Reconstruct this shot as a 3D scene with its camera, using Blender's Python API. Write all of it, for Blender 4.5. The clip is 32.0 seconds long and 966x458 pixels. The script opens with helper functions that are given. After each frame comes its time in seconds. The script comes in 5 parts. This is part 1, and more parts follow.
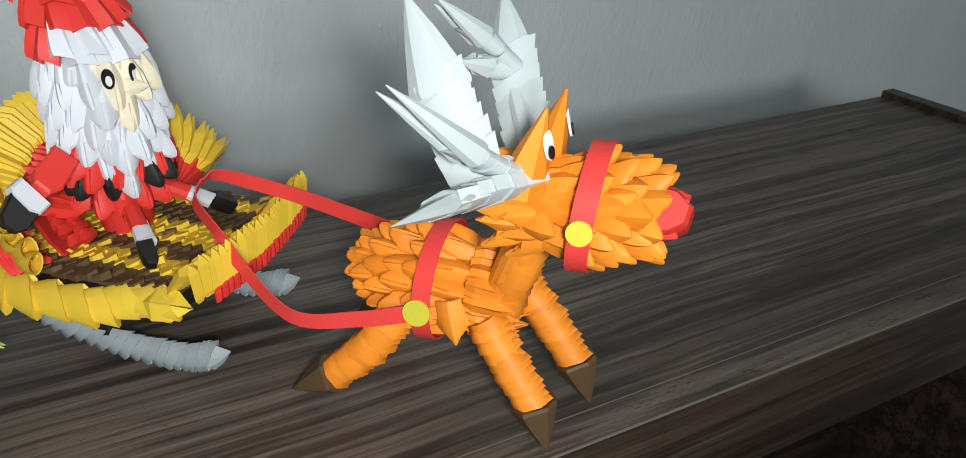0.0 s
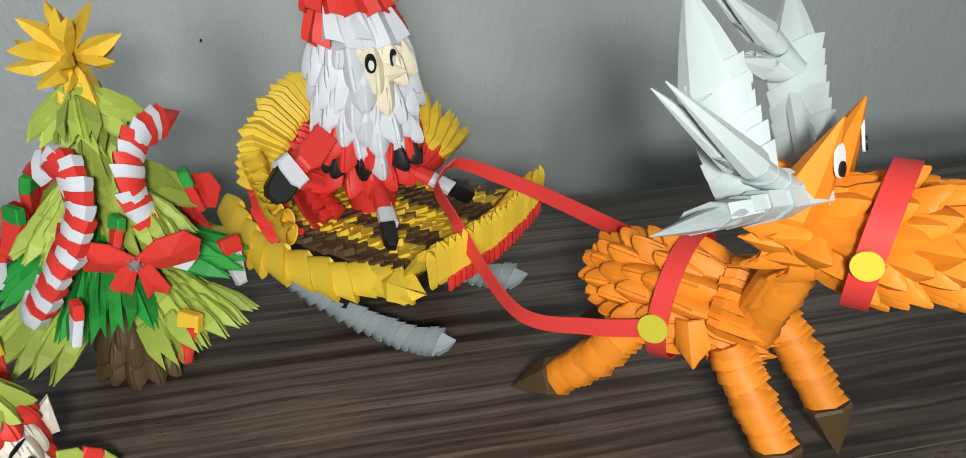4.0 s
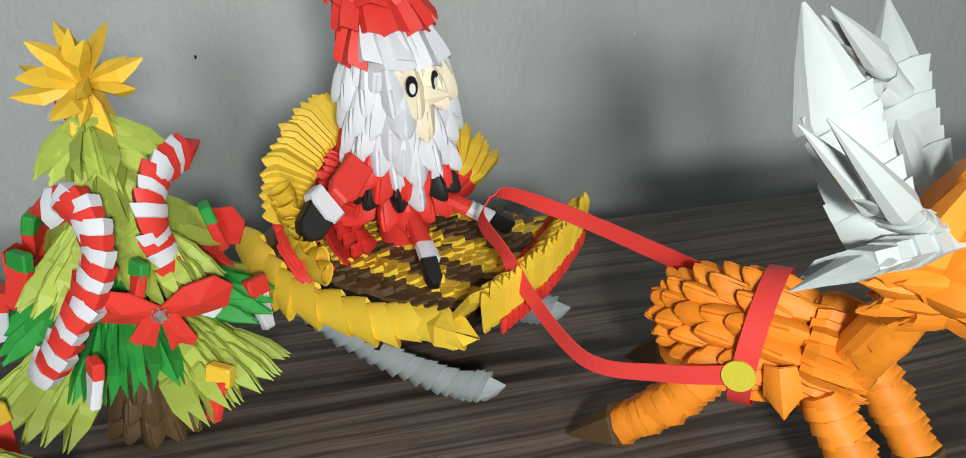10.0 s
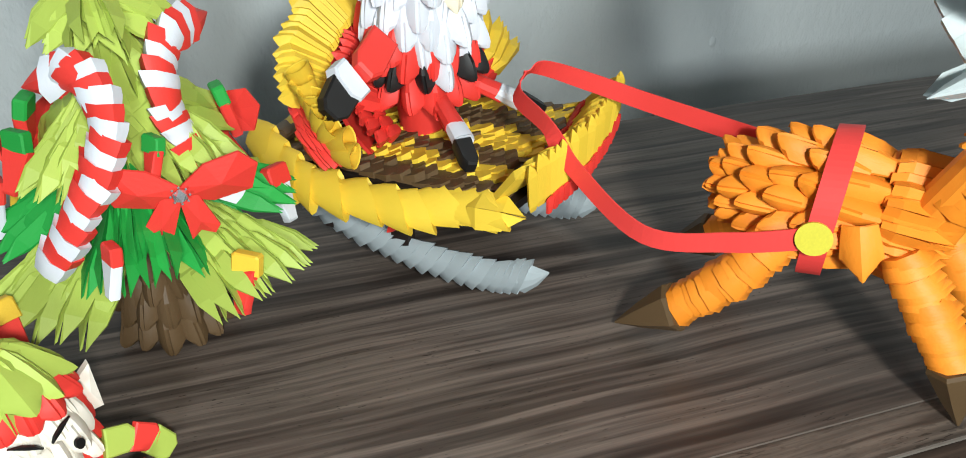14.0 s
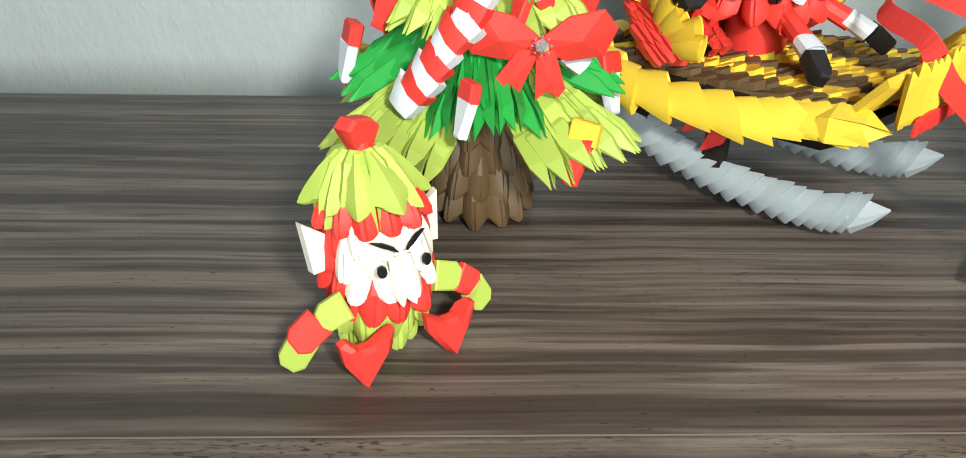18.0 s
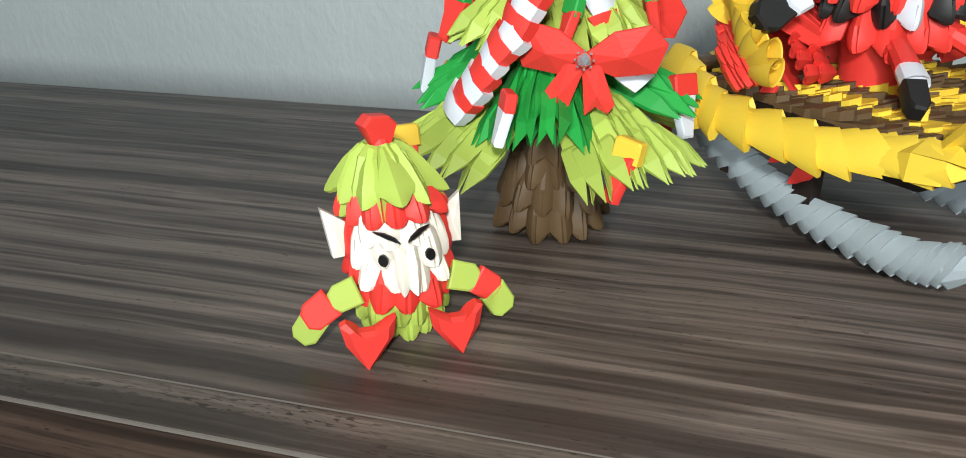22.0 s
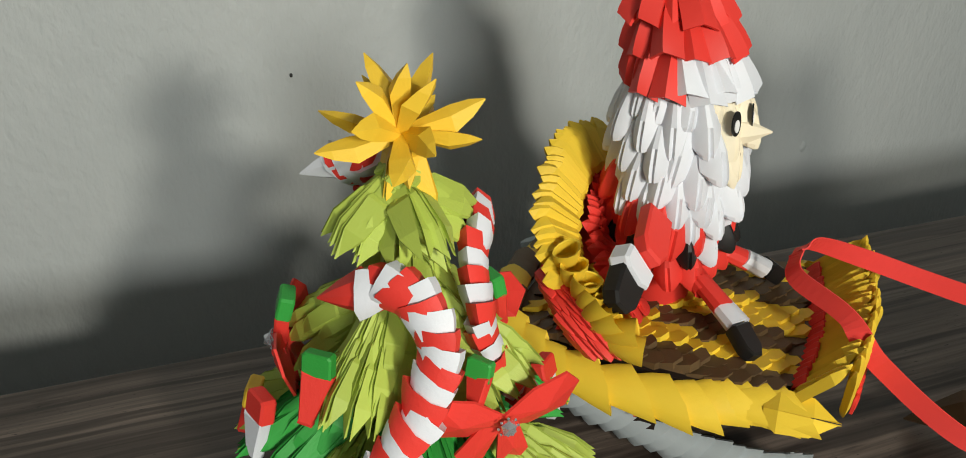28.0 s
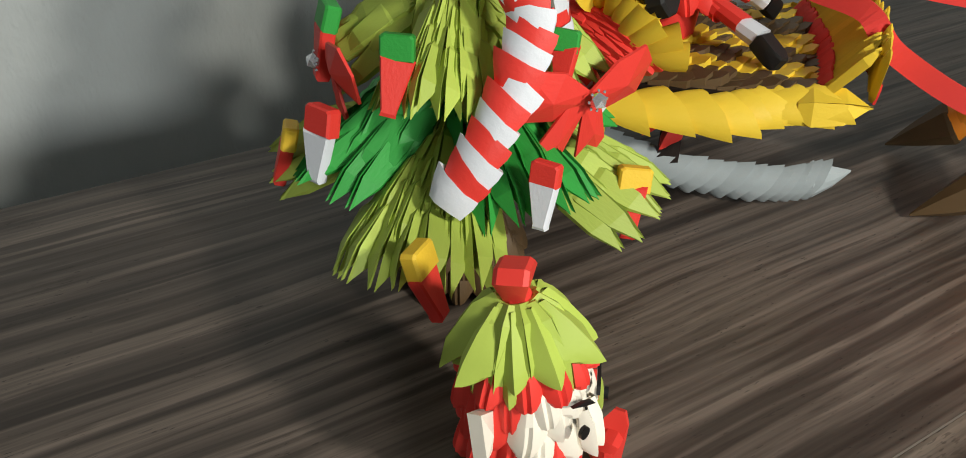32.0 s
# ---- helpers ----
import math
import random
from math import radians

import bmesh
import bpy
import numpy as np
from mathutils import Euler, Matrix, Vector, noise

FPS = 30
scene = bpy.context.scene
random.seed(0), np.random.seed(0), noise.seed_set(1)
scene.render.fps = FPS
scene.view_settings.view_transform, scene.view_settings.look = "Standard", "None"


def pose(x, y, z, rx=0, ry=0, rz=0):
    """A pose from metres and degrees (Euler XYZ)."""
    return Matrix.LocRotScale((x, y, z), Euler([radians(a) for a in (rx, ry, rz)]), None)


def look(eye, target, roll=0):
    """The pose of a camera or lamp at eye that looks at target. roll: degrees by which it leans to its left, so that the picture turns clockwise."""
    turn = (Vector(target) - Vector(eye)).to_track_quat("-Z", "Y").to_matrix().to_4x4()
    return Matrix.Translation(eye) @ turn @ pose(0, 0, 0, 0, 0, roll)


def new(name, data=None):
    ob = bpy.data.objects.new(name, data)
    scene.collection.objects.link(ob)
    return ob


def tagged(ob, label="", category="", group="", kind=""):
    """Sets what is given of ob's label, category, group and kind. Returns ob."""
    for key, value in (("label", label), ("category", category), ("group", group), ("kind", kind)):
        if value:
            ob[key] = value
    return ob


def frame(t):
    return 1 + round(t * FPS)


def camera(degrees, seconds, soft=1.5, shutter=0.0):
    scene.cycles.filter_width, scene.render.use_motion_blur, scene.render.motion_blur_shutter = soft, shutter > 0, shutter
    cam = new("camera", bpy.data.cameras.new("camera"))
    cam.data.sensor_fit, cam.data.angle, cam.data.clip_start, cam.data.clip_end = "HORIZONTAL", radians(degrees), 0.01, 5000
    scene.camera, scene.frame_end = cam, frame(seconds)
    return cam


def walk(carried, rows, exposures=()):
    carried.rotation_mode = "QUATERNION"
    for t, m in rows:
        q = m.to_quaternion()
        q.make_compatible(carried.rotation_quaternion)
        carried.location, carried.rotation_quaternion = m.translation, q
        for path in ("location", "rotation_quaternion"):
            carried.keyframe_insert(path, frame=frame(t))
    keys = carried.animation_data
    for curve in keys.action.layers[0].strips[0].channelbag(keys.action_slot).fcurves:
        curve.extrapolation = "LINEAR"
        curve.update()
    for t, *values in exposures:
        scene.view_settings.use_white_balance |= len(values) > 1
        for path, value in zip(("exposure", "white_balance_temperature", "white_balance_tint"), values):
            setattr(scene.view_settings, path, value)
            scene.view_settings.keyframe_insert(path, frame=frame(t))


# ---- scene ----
cam = camera(64.2, 32.0, 0.95)
PATH = [
    (0, (0.0597, -0.0815, 0.3393), (0.9148, 1.4633, -0.5999), 1.75),
    (0.5, (0.0484, -0.0699, 0.3388), (0.9673, 1.4497, -0.5813), 1.31),
    (1, (0.0383, -0.0771, 0.3467), (0.9580, 1.4485, -0.5623), 1.45),
    (1.5, (0.0189, -0.0941, 0.3453), (0.8622, 1.4718, -0.5695), 0.69),
    (2, (0.0041, -0.1018, 0.3443), (0.7217, 1.5217, -0.5772), -0.05),
    (2.5, (0.0029, -0.1092, 0.3478), (0.6350, 1.5428, -0.5857), -0.95),
    (3, (0.0122, -0.0957, 0.3430), (0.5499, 1.5869, -0.5950), -1.13),
    (3.5, (0.0302, -0.0720, 0.3361), (0.4774, 1.6300, -0.6143), -0.67),
    (5.5, (0.1004, -0.0354, 0.3240), (0.2104, 1.7449, -0.5807), -1.85),
    (6, (0.1062, -0.0346, 0.3321), (0.1967, 1.7662, -0.5333), -1.50),
    (6.5, (0.0997, -0.0292, 0.3474), (0.2063, 1.7931, -0.4697), -0.76),
    (7, (0.0932, -0.0206, 0.3558), (0.2029, 1.8130, -0.4355), -0.79),
    (7.5, (0.0801, -0.0194, 0.3556), (0.2093, 1.8100, -0.4423), -0.84),
    (8, (0.0593, -0.0152, 0.3518), (0.2761, 1.7887, -0.4842), -0.83),
    (8.5, (0.0419, -0.0037, 0.3455), (0.3319, 1.7737, -0.5245), -0.99),
    (9, (0.0263, 0.0085, 0.3369), (0.3836, 1.7588, -0.5626), -0.53),
    (9.5, (0.0152, 0.0059, 0.3310), (0.4088, 1.7361, -0.5919), -0.65),
    (10, (0.0113, -0.0022, 0.3275), (0.4439, 1.7144, -0.6032), -0.37),
    (10.5, (-0.0004, -0.0032, 0.3193), (0.4629, 1.6945, -0.6310), -0.27),
    (11, (-0.0101, 0.0009, 0.3141), (0.4776, 1.6888, -0.6414), -0.58),
    (11.5, (-0.0154, 0.0099, 0.3118), (0.4981, 1.6858, -0.6514), -0.48),
    (12, (-0.0207, 0.0171, 0.3052), (0.5289, 1.6718, -0.6746), -0.30),
    (12.5, (-0.0255, 0.0173, 0.2968), (0.5029, 1.6517, -0.7278), -0.78),
    (13, (-0.0251, 0.0158, 0.2935), (0.5015, 1.6591, -0.7176), -0.64),
    (13.5, (-0.0225, 0.0207, 0.2826), (0.5008, 1.6433, -0.7630), -0.75),
    (15.5, (-0.0459, -0.0163, 0.2709), (0.1697, 1.7056, -0.7234), -0.64),
    (16, (-0.0619, -0.0242, 0.2650), (0.0662, 1.6908, -0.7559), -0.32),
    (16.5, (-0.0796, -0.0253, 0.2525), (-0.0095, 1.6712, -0.8044), -0.10),
    (17, (-0.0952, -0.0168, 0.2342), (-0.0499, 1.6723, -0.8358), 0.59),
    (17.5, (-0.0996, 0.0008, 0.2213), (-0.0326, 1.7091, -0.8166), 1.43),
    (18, (-0.1055, 0.0142, 0.2062), (-0.0293, 1.7566, -0.7728), 1.48),
    (18.5, (-0.1126, 0.0258, 0.1857), (-0.0388, 1.7706, -0.7889), 1.21),
    (19, (-0.1182, 0.0316, 0.1775), (-0.0542, 1.7836, -0.7849), 1.02),
    (19.5, (-0.1063, 0.0309, 0.1733), (-0.1193, 1.7981, -0.7631), 0.52),
    (20, (-0.0826, 0.0265, 0.1750), (-0.2201, 1.7960, -0.7470), -0.36),
    (20.5, (-0.0646, 0.0262, 0.1782), (-0.2994, 1.7893, -0.7365), -0.42),
    (21, (-0.0465, 0.0215, 0.1869), (-0.4126, 1.7587, -0.7341), -1.44),
    (21.5, (-0.0337, 0.0220, 0.1893), (-0.4714, 1.7418, -0.7329), -1.28),
    (22, (-0.0198, 0.0116, 0.1976), (-0.5067, 1.7319, -0.6987), -1.19),
    (22.5, (0.0039, 0.0141, 0.2087), (-0.4948, 1.7392, -0.6717), -0.97),
    (23, (0.0057, 0.0363, 0.2183), (-0.4572, 1.7653, -0.6739), -0.44),
    (23.5, (-0.0008, 0.0479, 0.2312), (-0.4100, 1.7897, -0.6624), 0.13),
    (24, (-0.0158, 0.0544, 0.2457), (-0.3528, 1.8291, -0.6128), 0.04),
    (24.5, (-0.0343, 0.0593, 0.2561), (-0.2860, 1.8688, -0.5578), 0.39),
    (25, (-0.0530, 0.0820, 0.2725), (-0.2142, 1.8826, -0.5829), 0.37),
    (25.5, (-0.0784, 0.0891, 0.2625), (-0.0721, 1.9257, -0.5293), 1.55),
    (27.5, (-0.1482, 0.1313, 0.3154), (0.3205, 1.8296, -0.6314), 0.43),
    (28, (-0.1567, 0.1351, 0.3199), (0.4507, 1.7986, -0.6095), 0.83),
    (28.5, (-0.1759, 0.1419, 0.3034), (0.5853, 1.7415, -0.6250), 2.55),
    (29, (-0.1864, 0.1509, 0.2874), (0.6347, 1.6941, -0.6844), 1.80),
    (29.5, (-0.1971, 0.1554, 0.2727), (0.6899, 1.6320, -0.7436), 1.43),
    (30, (-0.2009, 0.1603, 0.2610), (0.7261, 1.6011, -0.7708), 0.82),
    (30.5, (-0.2134, 0.1564, 0.2469), (0.6887, 1.5766, -0.8345), 0.79),
    (31, (-0.2221, 0.1487, 0.2399), (0.6612, 1.5643, -0.8627), 0.50),
    (31.5, (-0.2287, 0.1414, 0.2333), (0.6265, 1.5463, -0.9047), 0.52),
    (32, (-0.2442, 0.1376, 0.2323), (0.6136, 1.5662, -0.8737), 0.50),
]
walk(cam, [(t, look(eye, target, roll)) for t, eye, target, roll in PATH], [(0, -0.22, 6250, 4), (2, -0.22, 6250, 4), (3, -0.25, 6300, 4), (6, -0.5, 6700, 4), (9, -0.3, 6650, 5), (13, 0.0, 6150, 2), (16, 0.5, 6350, 0), (18, 0.55, 6400, 0), (20, 0.35, 6350, 0), (22, 0.25, 6150, 2), (23, 0.12, 6200, 3), (25, 0.08, 6650, 4), (28, -0.25, 7050, 4), (30, -0.25, 6950, 4), (32, -0.15, 6850, 4)])

# ---- world and light ----
world = bpy.data.worlds.new("world")
scene.world = world
world.use_nodes = True
bg = world.node_tree.nodes["Background"]
bg.inputs[0].default_value, bg.inputs[1].default_value = (0.85, 0.90, 1.0, 1), 0.065


def lamp(name, kind, m, energy, size, colour):
    data = bpy.data.lights.new(name, kind)
    data.energy, data.color = energy, colour
    if kind == "AREA":
        data.size = size
    else:
        data.shadow_soft_size = size
        data.spot_size, data.spot_blend = radians(165), 1.0
    ob = new(name, data)
    ob.matrix_world = m
    return ob


# the torch that lights the shelf from where the film is taken
lamp("torch", "SPOT", look((0.04, -0.23, 0.40), (0.02, 0.6, 0.06)), 16.5, 0.032, (1.0, 0.975, 0.94))
# the lamp of the room, low on the far side behind the camera
lamp("room_lamp_light", "AREA", look((-0.3, -2.35, 0.82), (0, 0.5, 0)), 36.0, 0.5, (0.95, 0.97, 1.0))


# ---- materials ----
def nodes_of(name):
    m = bpy.data.materials.new(name)
    m.use_nodes = True
    t = m.node_tree
    return m, t, t.nodes["Principled BSDF"]


def ramp(t, fac, stops):
    r = t.nodes.new("ShaderNodeValToRGB")
    while len(r.color_ramp.elements) < len(stops):
        r.color_ramp.elements.new(0.5)
    for e, (p, c) in zip(r.color_ramp.elements, stops):
        e.position, e.color = p, (*c, 1)
    t.links.new(fac, r.inputs[0])
    return r.outputs[0]


def noise_of(t, scale, detail=4, vec=None, rough=0.55):
    n = t.nodes.new("ShaderNodeTexNoise")
    n.inputs["Scale"].default_value, n.inputs["Detail"].default_value = scale, detail
    n.inputs["Roughness"].default_value = rough
    if vec is not None:
        t.links.new(vec, n.inputs["Vector"])
    return n.outputs["Fac"]


def coords(t, scale=(1, 1, 1), kind="Object"):
    tc, mp = t.nodes.new("ShaderNodeTexCoord"), t.nodes.new("ShaderNodeMapping")
    mp.inputs["Scale"].default_value = scale
    t.links.new(tc.outputs[kind], mp.inputs[0])
    return mp.outputs[0]


def bump(t, b, height, strength, distance):
    n = t.nodes.new("ShaderNodeBump")
    n.inputs["Strength"].default_value, n.inputs["Distance"].default_value = strength, distance
    t.links.new(height, n.inputs["Height"])
    t.links.new(n.outputs[0], b.inputs["Normal"])


def mix(t, fac, a, b, mode="MIX"):
    n = t.nodes.new("ShaderNodeMix")
    n.data_type, n.blend_type = "RGBA", mode
    for sock, v in ((n.inputs[0], fac), (n.inputs[6], a), (n.inputs[7], b)):
        if isinstance(v, (int, float)):
            sock.default_value = v
        elif isinstance(v, tuple):
            sock.default_value = (*v, 1)
        else:
            t.links.new(v, sock)
    return n.outputs[2]


def paper(name, colour, rough=0.52, spread=0.10):
    """Coloured folding paper: fibre grain, a slight tone change from piece to piece, satin where it is creased."""
    m, t, b = nodes_of(name)
    info, geo = t.nodes.new("ShaderNodeObjectInfo"), t.nodes.new("ShaderNodeNewGeometry")
    add = t.nodes.new("ShaderNodeMath")
    add.operation = "ADD"
    t.links.new(info.outputs["Random"], add.inputs[0])
    t.links.new(geo.outputs["Random Per Island"], add.inputs[1])
    fr = t.nodes.new("ShaderNodeMath")
    fr.operation = "FRACT"
    t.links.new(add.outputs[0], fr.inputs[0])
    lo = tuple(c * (1 - spread) for c in colour)
    hi = tuple(min(0.9, c * (1 + 0.6 * spread) + 0.006) for c in colour)
    base = mix(t, fr.outputs[0], lo, hi)
    v = coords(t, kind="Generated")
    grain = noise_of(t, 60, 5, v)
    blot = noise_of(t, 3.5, 2, v)
    base = mix(t, ramp(t, grain, [(0.35, (0, 0, 0)), (0.75, (0.10, 0.10, 0.10))]), base, tuple(c * 0.8 for c in colour))
    base = mix(t, ramp(t, blot, [(0.4, (0, 0, 0)), (0.8, (0.16, 0.16, 0.16))]), base, tuple(c * 0.84 for c in colour))
    t.links.new(base, b.inputs["Base Color"])
    b.inputs["Roughness"].default_value = rough
    b.inputs["Specular IOR Level"].default_value = 0.32
    bump(t, b, noise_of(t, 9, 3, v), 0.25, 0.0006)
    return m


RED = paper("red_paper", (0.74, 0.042, 0.032))
WHITE = paper("white_paper", (0.68, 0.70, 0.76), spread=0.08)
ANTLER_WHITE = paper("cool_white_paper", (0.53, 0.585, 0.595), spread=0.07)
YELLOW = paper("yellow_paper", (0.80, 0.55, 0.045))
GOLD = paper("golden_paper", (0.82, 0.53, 0.045))
ORANGE = paper("orange_paper", (0.84, 0.26, 0.018), spread=0.14)
LIME = paper("lime_green_paper", (0.40, 0.50, 0.085), spread=0.16)
GREEN = paper("green_paper", (0.030, 0.32, 0.050), spread=0.18)
BROWN = paper("brown_paper", (0.105, 0.062, 0.027))
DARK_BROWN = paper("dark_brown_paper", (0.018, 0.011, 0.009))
BLACK = paper("black_paper", (0.010, 0.009, 0.009))
GREY = paper("grey_paper", (0.36, 0.40, 0.42), spread=0.07)
CREAM = paper("cream_paper", (0.82, 0.735, 0.56), spread=0.05)
PALE = paper("pale_cream_paper", (0.84, 0.78, 0.68), spread=0.04)
COTTON = paper("white_cotton", (0.82, 0.82, 0.82), rough=0.95)


def wood(name, dark, light, along=0, pores=0.69):
    """Dark laminate with long wavy streaks, fine pores and a satin coat."""
    m, t, b = nodes_of(name)

    def grain(across, run, detail, rough=0.55):
        """Noise drawn out along the board, bent by a slow wave."""
        size = [across] * 3
        size[along] = run
        add = t.nodes.new("ShaderNodeVectorMath")
        add.operation = "ADD"
        t.links.new(coords(t, tuple(size)), add.inputs[0])
        wave = t.nodes.new("ShaderNodeTexNoise")
        wave.inputs["Scale"].default_value, wave.inputs["Detail"].default_value = 5.0, 2
        t.links.new(coords(t), wave.inputs["Vector"])
        far = t.nodes.new("ShaderNodeVectorMath")
        far.operation = "SCALE"
        far.inputs["Scale"].default_value = 0.012 * across
        t.links.new(wave.outputs["Color"], far.inputs[0])
        t.links.new(far.outputs[0], add.inputs[1])
        return noise_of(t, 1.0, detail, add.outputs[0], rough)

    def over(base, fac, stops, colour):
        return mix(t, ramp(t, fac, [(p, (g, g, g)) for p, g in stops]), base, colour)

    mid = tuple(0.5 * (a + c) for a, c in zip(dark, light))
    base = ramp(t, grain(34.0, 1.1, 6, 0.62), [(0.26, dark), (0.42, mid), (0.56, light), (0.80, tuple(0.75 * c for c in light))])
    hair = grain(420.0, 6.0, 4, 0.6)
    base = over(base, hair, [(0.36, 0.6), (0.52, 0.0)], tuple(0.6 * (a + 0.5 * c) for a, c in zip(dark, light)))
    base = over(base, hair, [(0.55, 0.0), (0.72, 0.6)], tuple(1.4 * c for c in light))
    base = over(base, grain(9.0, 0.5, 3), [(0.34, 0.70), (0.52, 0.0)], tuple(0.5 * (a + b2) for a, b2 in zip(dark, mid)))
    base = over(base, grain(58.0, 0.5, 3), [(0.54, 0.0), (0.60, 0.72), (0.64, 0.72), (0.70, 0.0)], dark)
    base = over(base, grain(36.0, 0.45, 3), [(0.41, 0.0), (0.46, 0.68), (0.49, 0.68), (0.54, 0.0)], dark)
    fine = grain(260.0, 14.0, 3)
    base = over(base, fine, [(0.60, 0.0), (0.74, 0.6)], dark)
    pore = grain(900.0, 170.0, 1)
    patch = noise_of(t, 1.0, 2, coords(t, (14.0, 40.0, 40.0)))
    fleck = mix(t, ramp(t, patch, [(0.42, (0.15, 0.15, 0.15)), (0.6, (1, 1, 1))]), (0, 0, 0), ramp(t, pore, [(pores, (0, 0, 0)), (pores + 0.04, (0.85, 0.85, 0.85))]))
    base = mix(t, fleck, base, tuple(0.7 * c for c in dark))
    t.links.new(base, b.inputs["Base Color"])
    t.links.new(ramp(t, fine, [(0.3, (0.34, 0.34, 0.34)), (0.8, (0.52, 0.52, 0.52))]), b.inputs["Roughness"])
    b.inputs["Specular IOR Level"].default_value = 0.35
    bump(t, b, fine, 0.12, 0.0004)
    return m


WOOD = wood("dark_wood_laminate", (0.022, 0.015, 0.012), (0.170, 0.132, 0.110))
WOOD_STRIP = wood("porous_wood_strip", (0.026, 0.018, 0.014), (0.175, 0.138, 0.113), 0, 0.585)
# the laminate again, with the shade of its upright faces put into the colour
WOOD_SHADED = wood("shade_darkened_wood", (0.012, 0.008, 0.006), (0.07, 0.045, 0.033))


def plaster():
    m, t, b = nodes_of("grey_painted_plaster")
    v = coords(t, (1, 1, 0.55))
    big, small = noise_of(t, 5, 4, v), noise_of(t, 130, 4, v)
    base = ramp(t, big, [(0.3, (0.57, 0.60, 0.60)), (0.7, (0.63, 0.655, 0.65))])
    t.links.new(base, b.inputs["Base Color"])
    b.inputs["Roughness"].default_value = 0.55
    tri = t.nodes.new("ShaderNodeMath")
    tri.operation = "ADD"
    t.links.new(small, tri.inputs[0])
    t.links.new(noise_of(t, 48, 3, v), tri.inputs[1])
    bump(t, b, tri.outputs[0], 0.5, 0.0034)
    return m


WALL = plaster()


def plain(name, colour, rough=0.5, metal=0.0):
    m, t, b = nodes_of(name)
    v = coords(t, kind="Generated")
    t.links.new(ramp(t, noise_of(t, 12, 4, v), [(0.3, tuple(0.9 * c for c in colour)), (0.7, colour)]), b.inputs["Base Color"])
    b.inputs["Roughness"].default_value, b.inputs["Metallic"].default_value = rough, metal
    return m


CHROME = plain("silver_gem", (0.72, 0.72, 0.76), 0.12, 0.75)
INK = plain("black_ink", (0.008, 0.008, 0.008), 0.4)
EYE_WHITE = plain("white_card", (0.86, 0.86, 0.86), 0.5)
BAND = paper("red_paper_band", (0.78, 0.055, 0.050), spread=0.02)


# ---- mesh helpers ----
def mesh_of(name, verts, faces, mat=None, smooth=False, crease=24):
    me = bpy.data.meshes.new(name)
    me.from_pydata([tuple(v) for v in verts], [], faces)
    if mat:
        me.materials.append(mat)
    me.update()
    if smooth:
        me.polygons.foreach_set("use_smooth", [True] * len(me.polygons))
        me.set_sharp_from_angle(angle=radians(crease))
    return me


def part(name, data, material, parent, label="", m=None):
    """One mesh object under a thing or a part; data is a bmesh, a mesh, or (verts, faces)."""
    if isinstance(data, bmesh.types.BMesh):
        me = bpy.data.meshes.new(name)
        data.to_mesh(me)
        data.free()
        me.materials.append(material)
    elif isinstance(data, tuple):
        me = mesh_of(name, data[0], data[1], material)
    else:
        me = data
    ob = new(name, me)
    ob.parent = parent
    if m is not None:
        ob.matrix_basis = m
    if label:
        ob["label"] = label
    return ob


def thing(name, label, category, at=(0, 0, 0), group="", kind=""):
    ob = new(name)
    ob.location = at
    ob.empty_display_size = 0.01
    return tagged(ob, label, category, group, kind)


def box_bm(x0, x1, y0, y1, z0, z1, bevel=0.0, segments=2):
    bm = bmesh.new()
    bmesh.ops.create_cube(bm, size=1)
    for v in bm.verts:
        v.co = Vector(((x0 + x1) / 2 + v.co.x * (x1 - x0), (y0 + y1) / 2 + v.co.y * (y1 - y0), (z0 + z1) / 2 + v.co.z * (z1 - z0)))
    if bevel:
        bmesh.ops.bevel(bm, geom=bm.edges[:], offset=bevel, segments=segments, affect="EDGES", profile=0.5)
    return bm


# ---- the room and the shelf ----
def setting(name, bm, mat, label, category):
    ob = part(name, bm, mat, None)
    return tagged(ob, label, category, kind="structure")


north = setting("wall_north", box_bm(-2.2, 2.2, 0.8587, 1.0087, -1.1, 1.6), WALL, "grey painted plaster wall with fine roller texture", "wall")
setting("wall_south", box_bm(-2.2, 2.2, -2.75, -2.6, -1.1, 1.6), WALL, "plain grey plaster wall closing the room", "wall")
setting("wall_west", box_bm(-2.35, -2.2, -2.75, 1.0087, -1.1, 1.6), WALL, "plain grey plaster wall closing the room", "wall")
setting("wall_east", box_bm(2.2, 2.35, -2.75, 1.0087, -1.1, 1.6), WALL, "plain grey plaster wall closing the room", "wall")
setting("ceiling", box_bm(-2.35, 2.35, -2.75, 1.0087, 1.6, 1.7), WALL, "plain white ceiling of the room", "ceiling")
setting("floor", box_bm(-2.35, 2.35, -2.75, 1.0087, -1.2, -1.1), WOOD_SHADED, "dark floor of the room", "floor")

# small flaws in the paint
for x, z, r in ((-0.086, 0.110, 0.0016), (0.5385, -0.037, 0.0052), (0.80, 0.13, 0.003), (-0.60, 0.10, 0.0025), (0.42, 0.10, 0.0028)):
    bm = bmesh.new()
    bmesh.ops.create_uvsphere(bm, u_segments=10, v_segments=6, radius=r)
    for v in bm.verts:
        v.co.y *= 0.35
        v.co.z *= 1.4
    part("paint_bump", bm, WALL if r > 0.002 else plain("dark_speck", (0.03, 0.03, 0.03), 0.8), north, m=Matrix.Translation((x, 0.8587, z)))


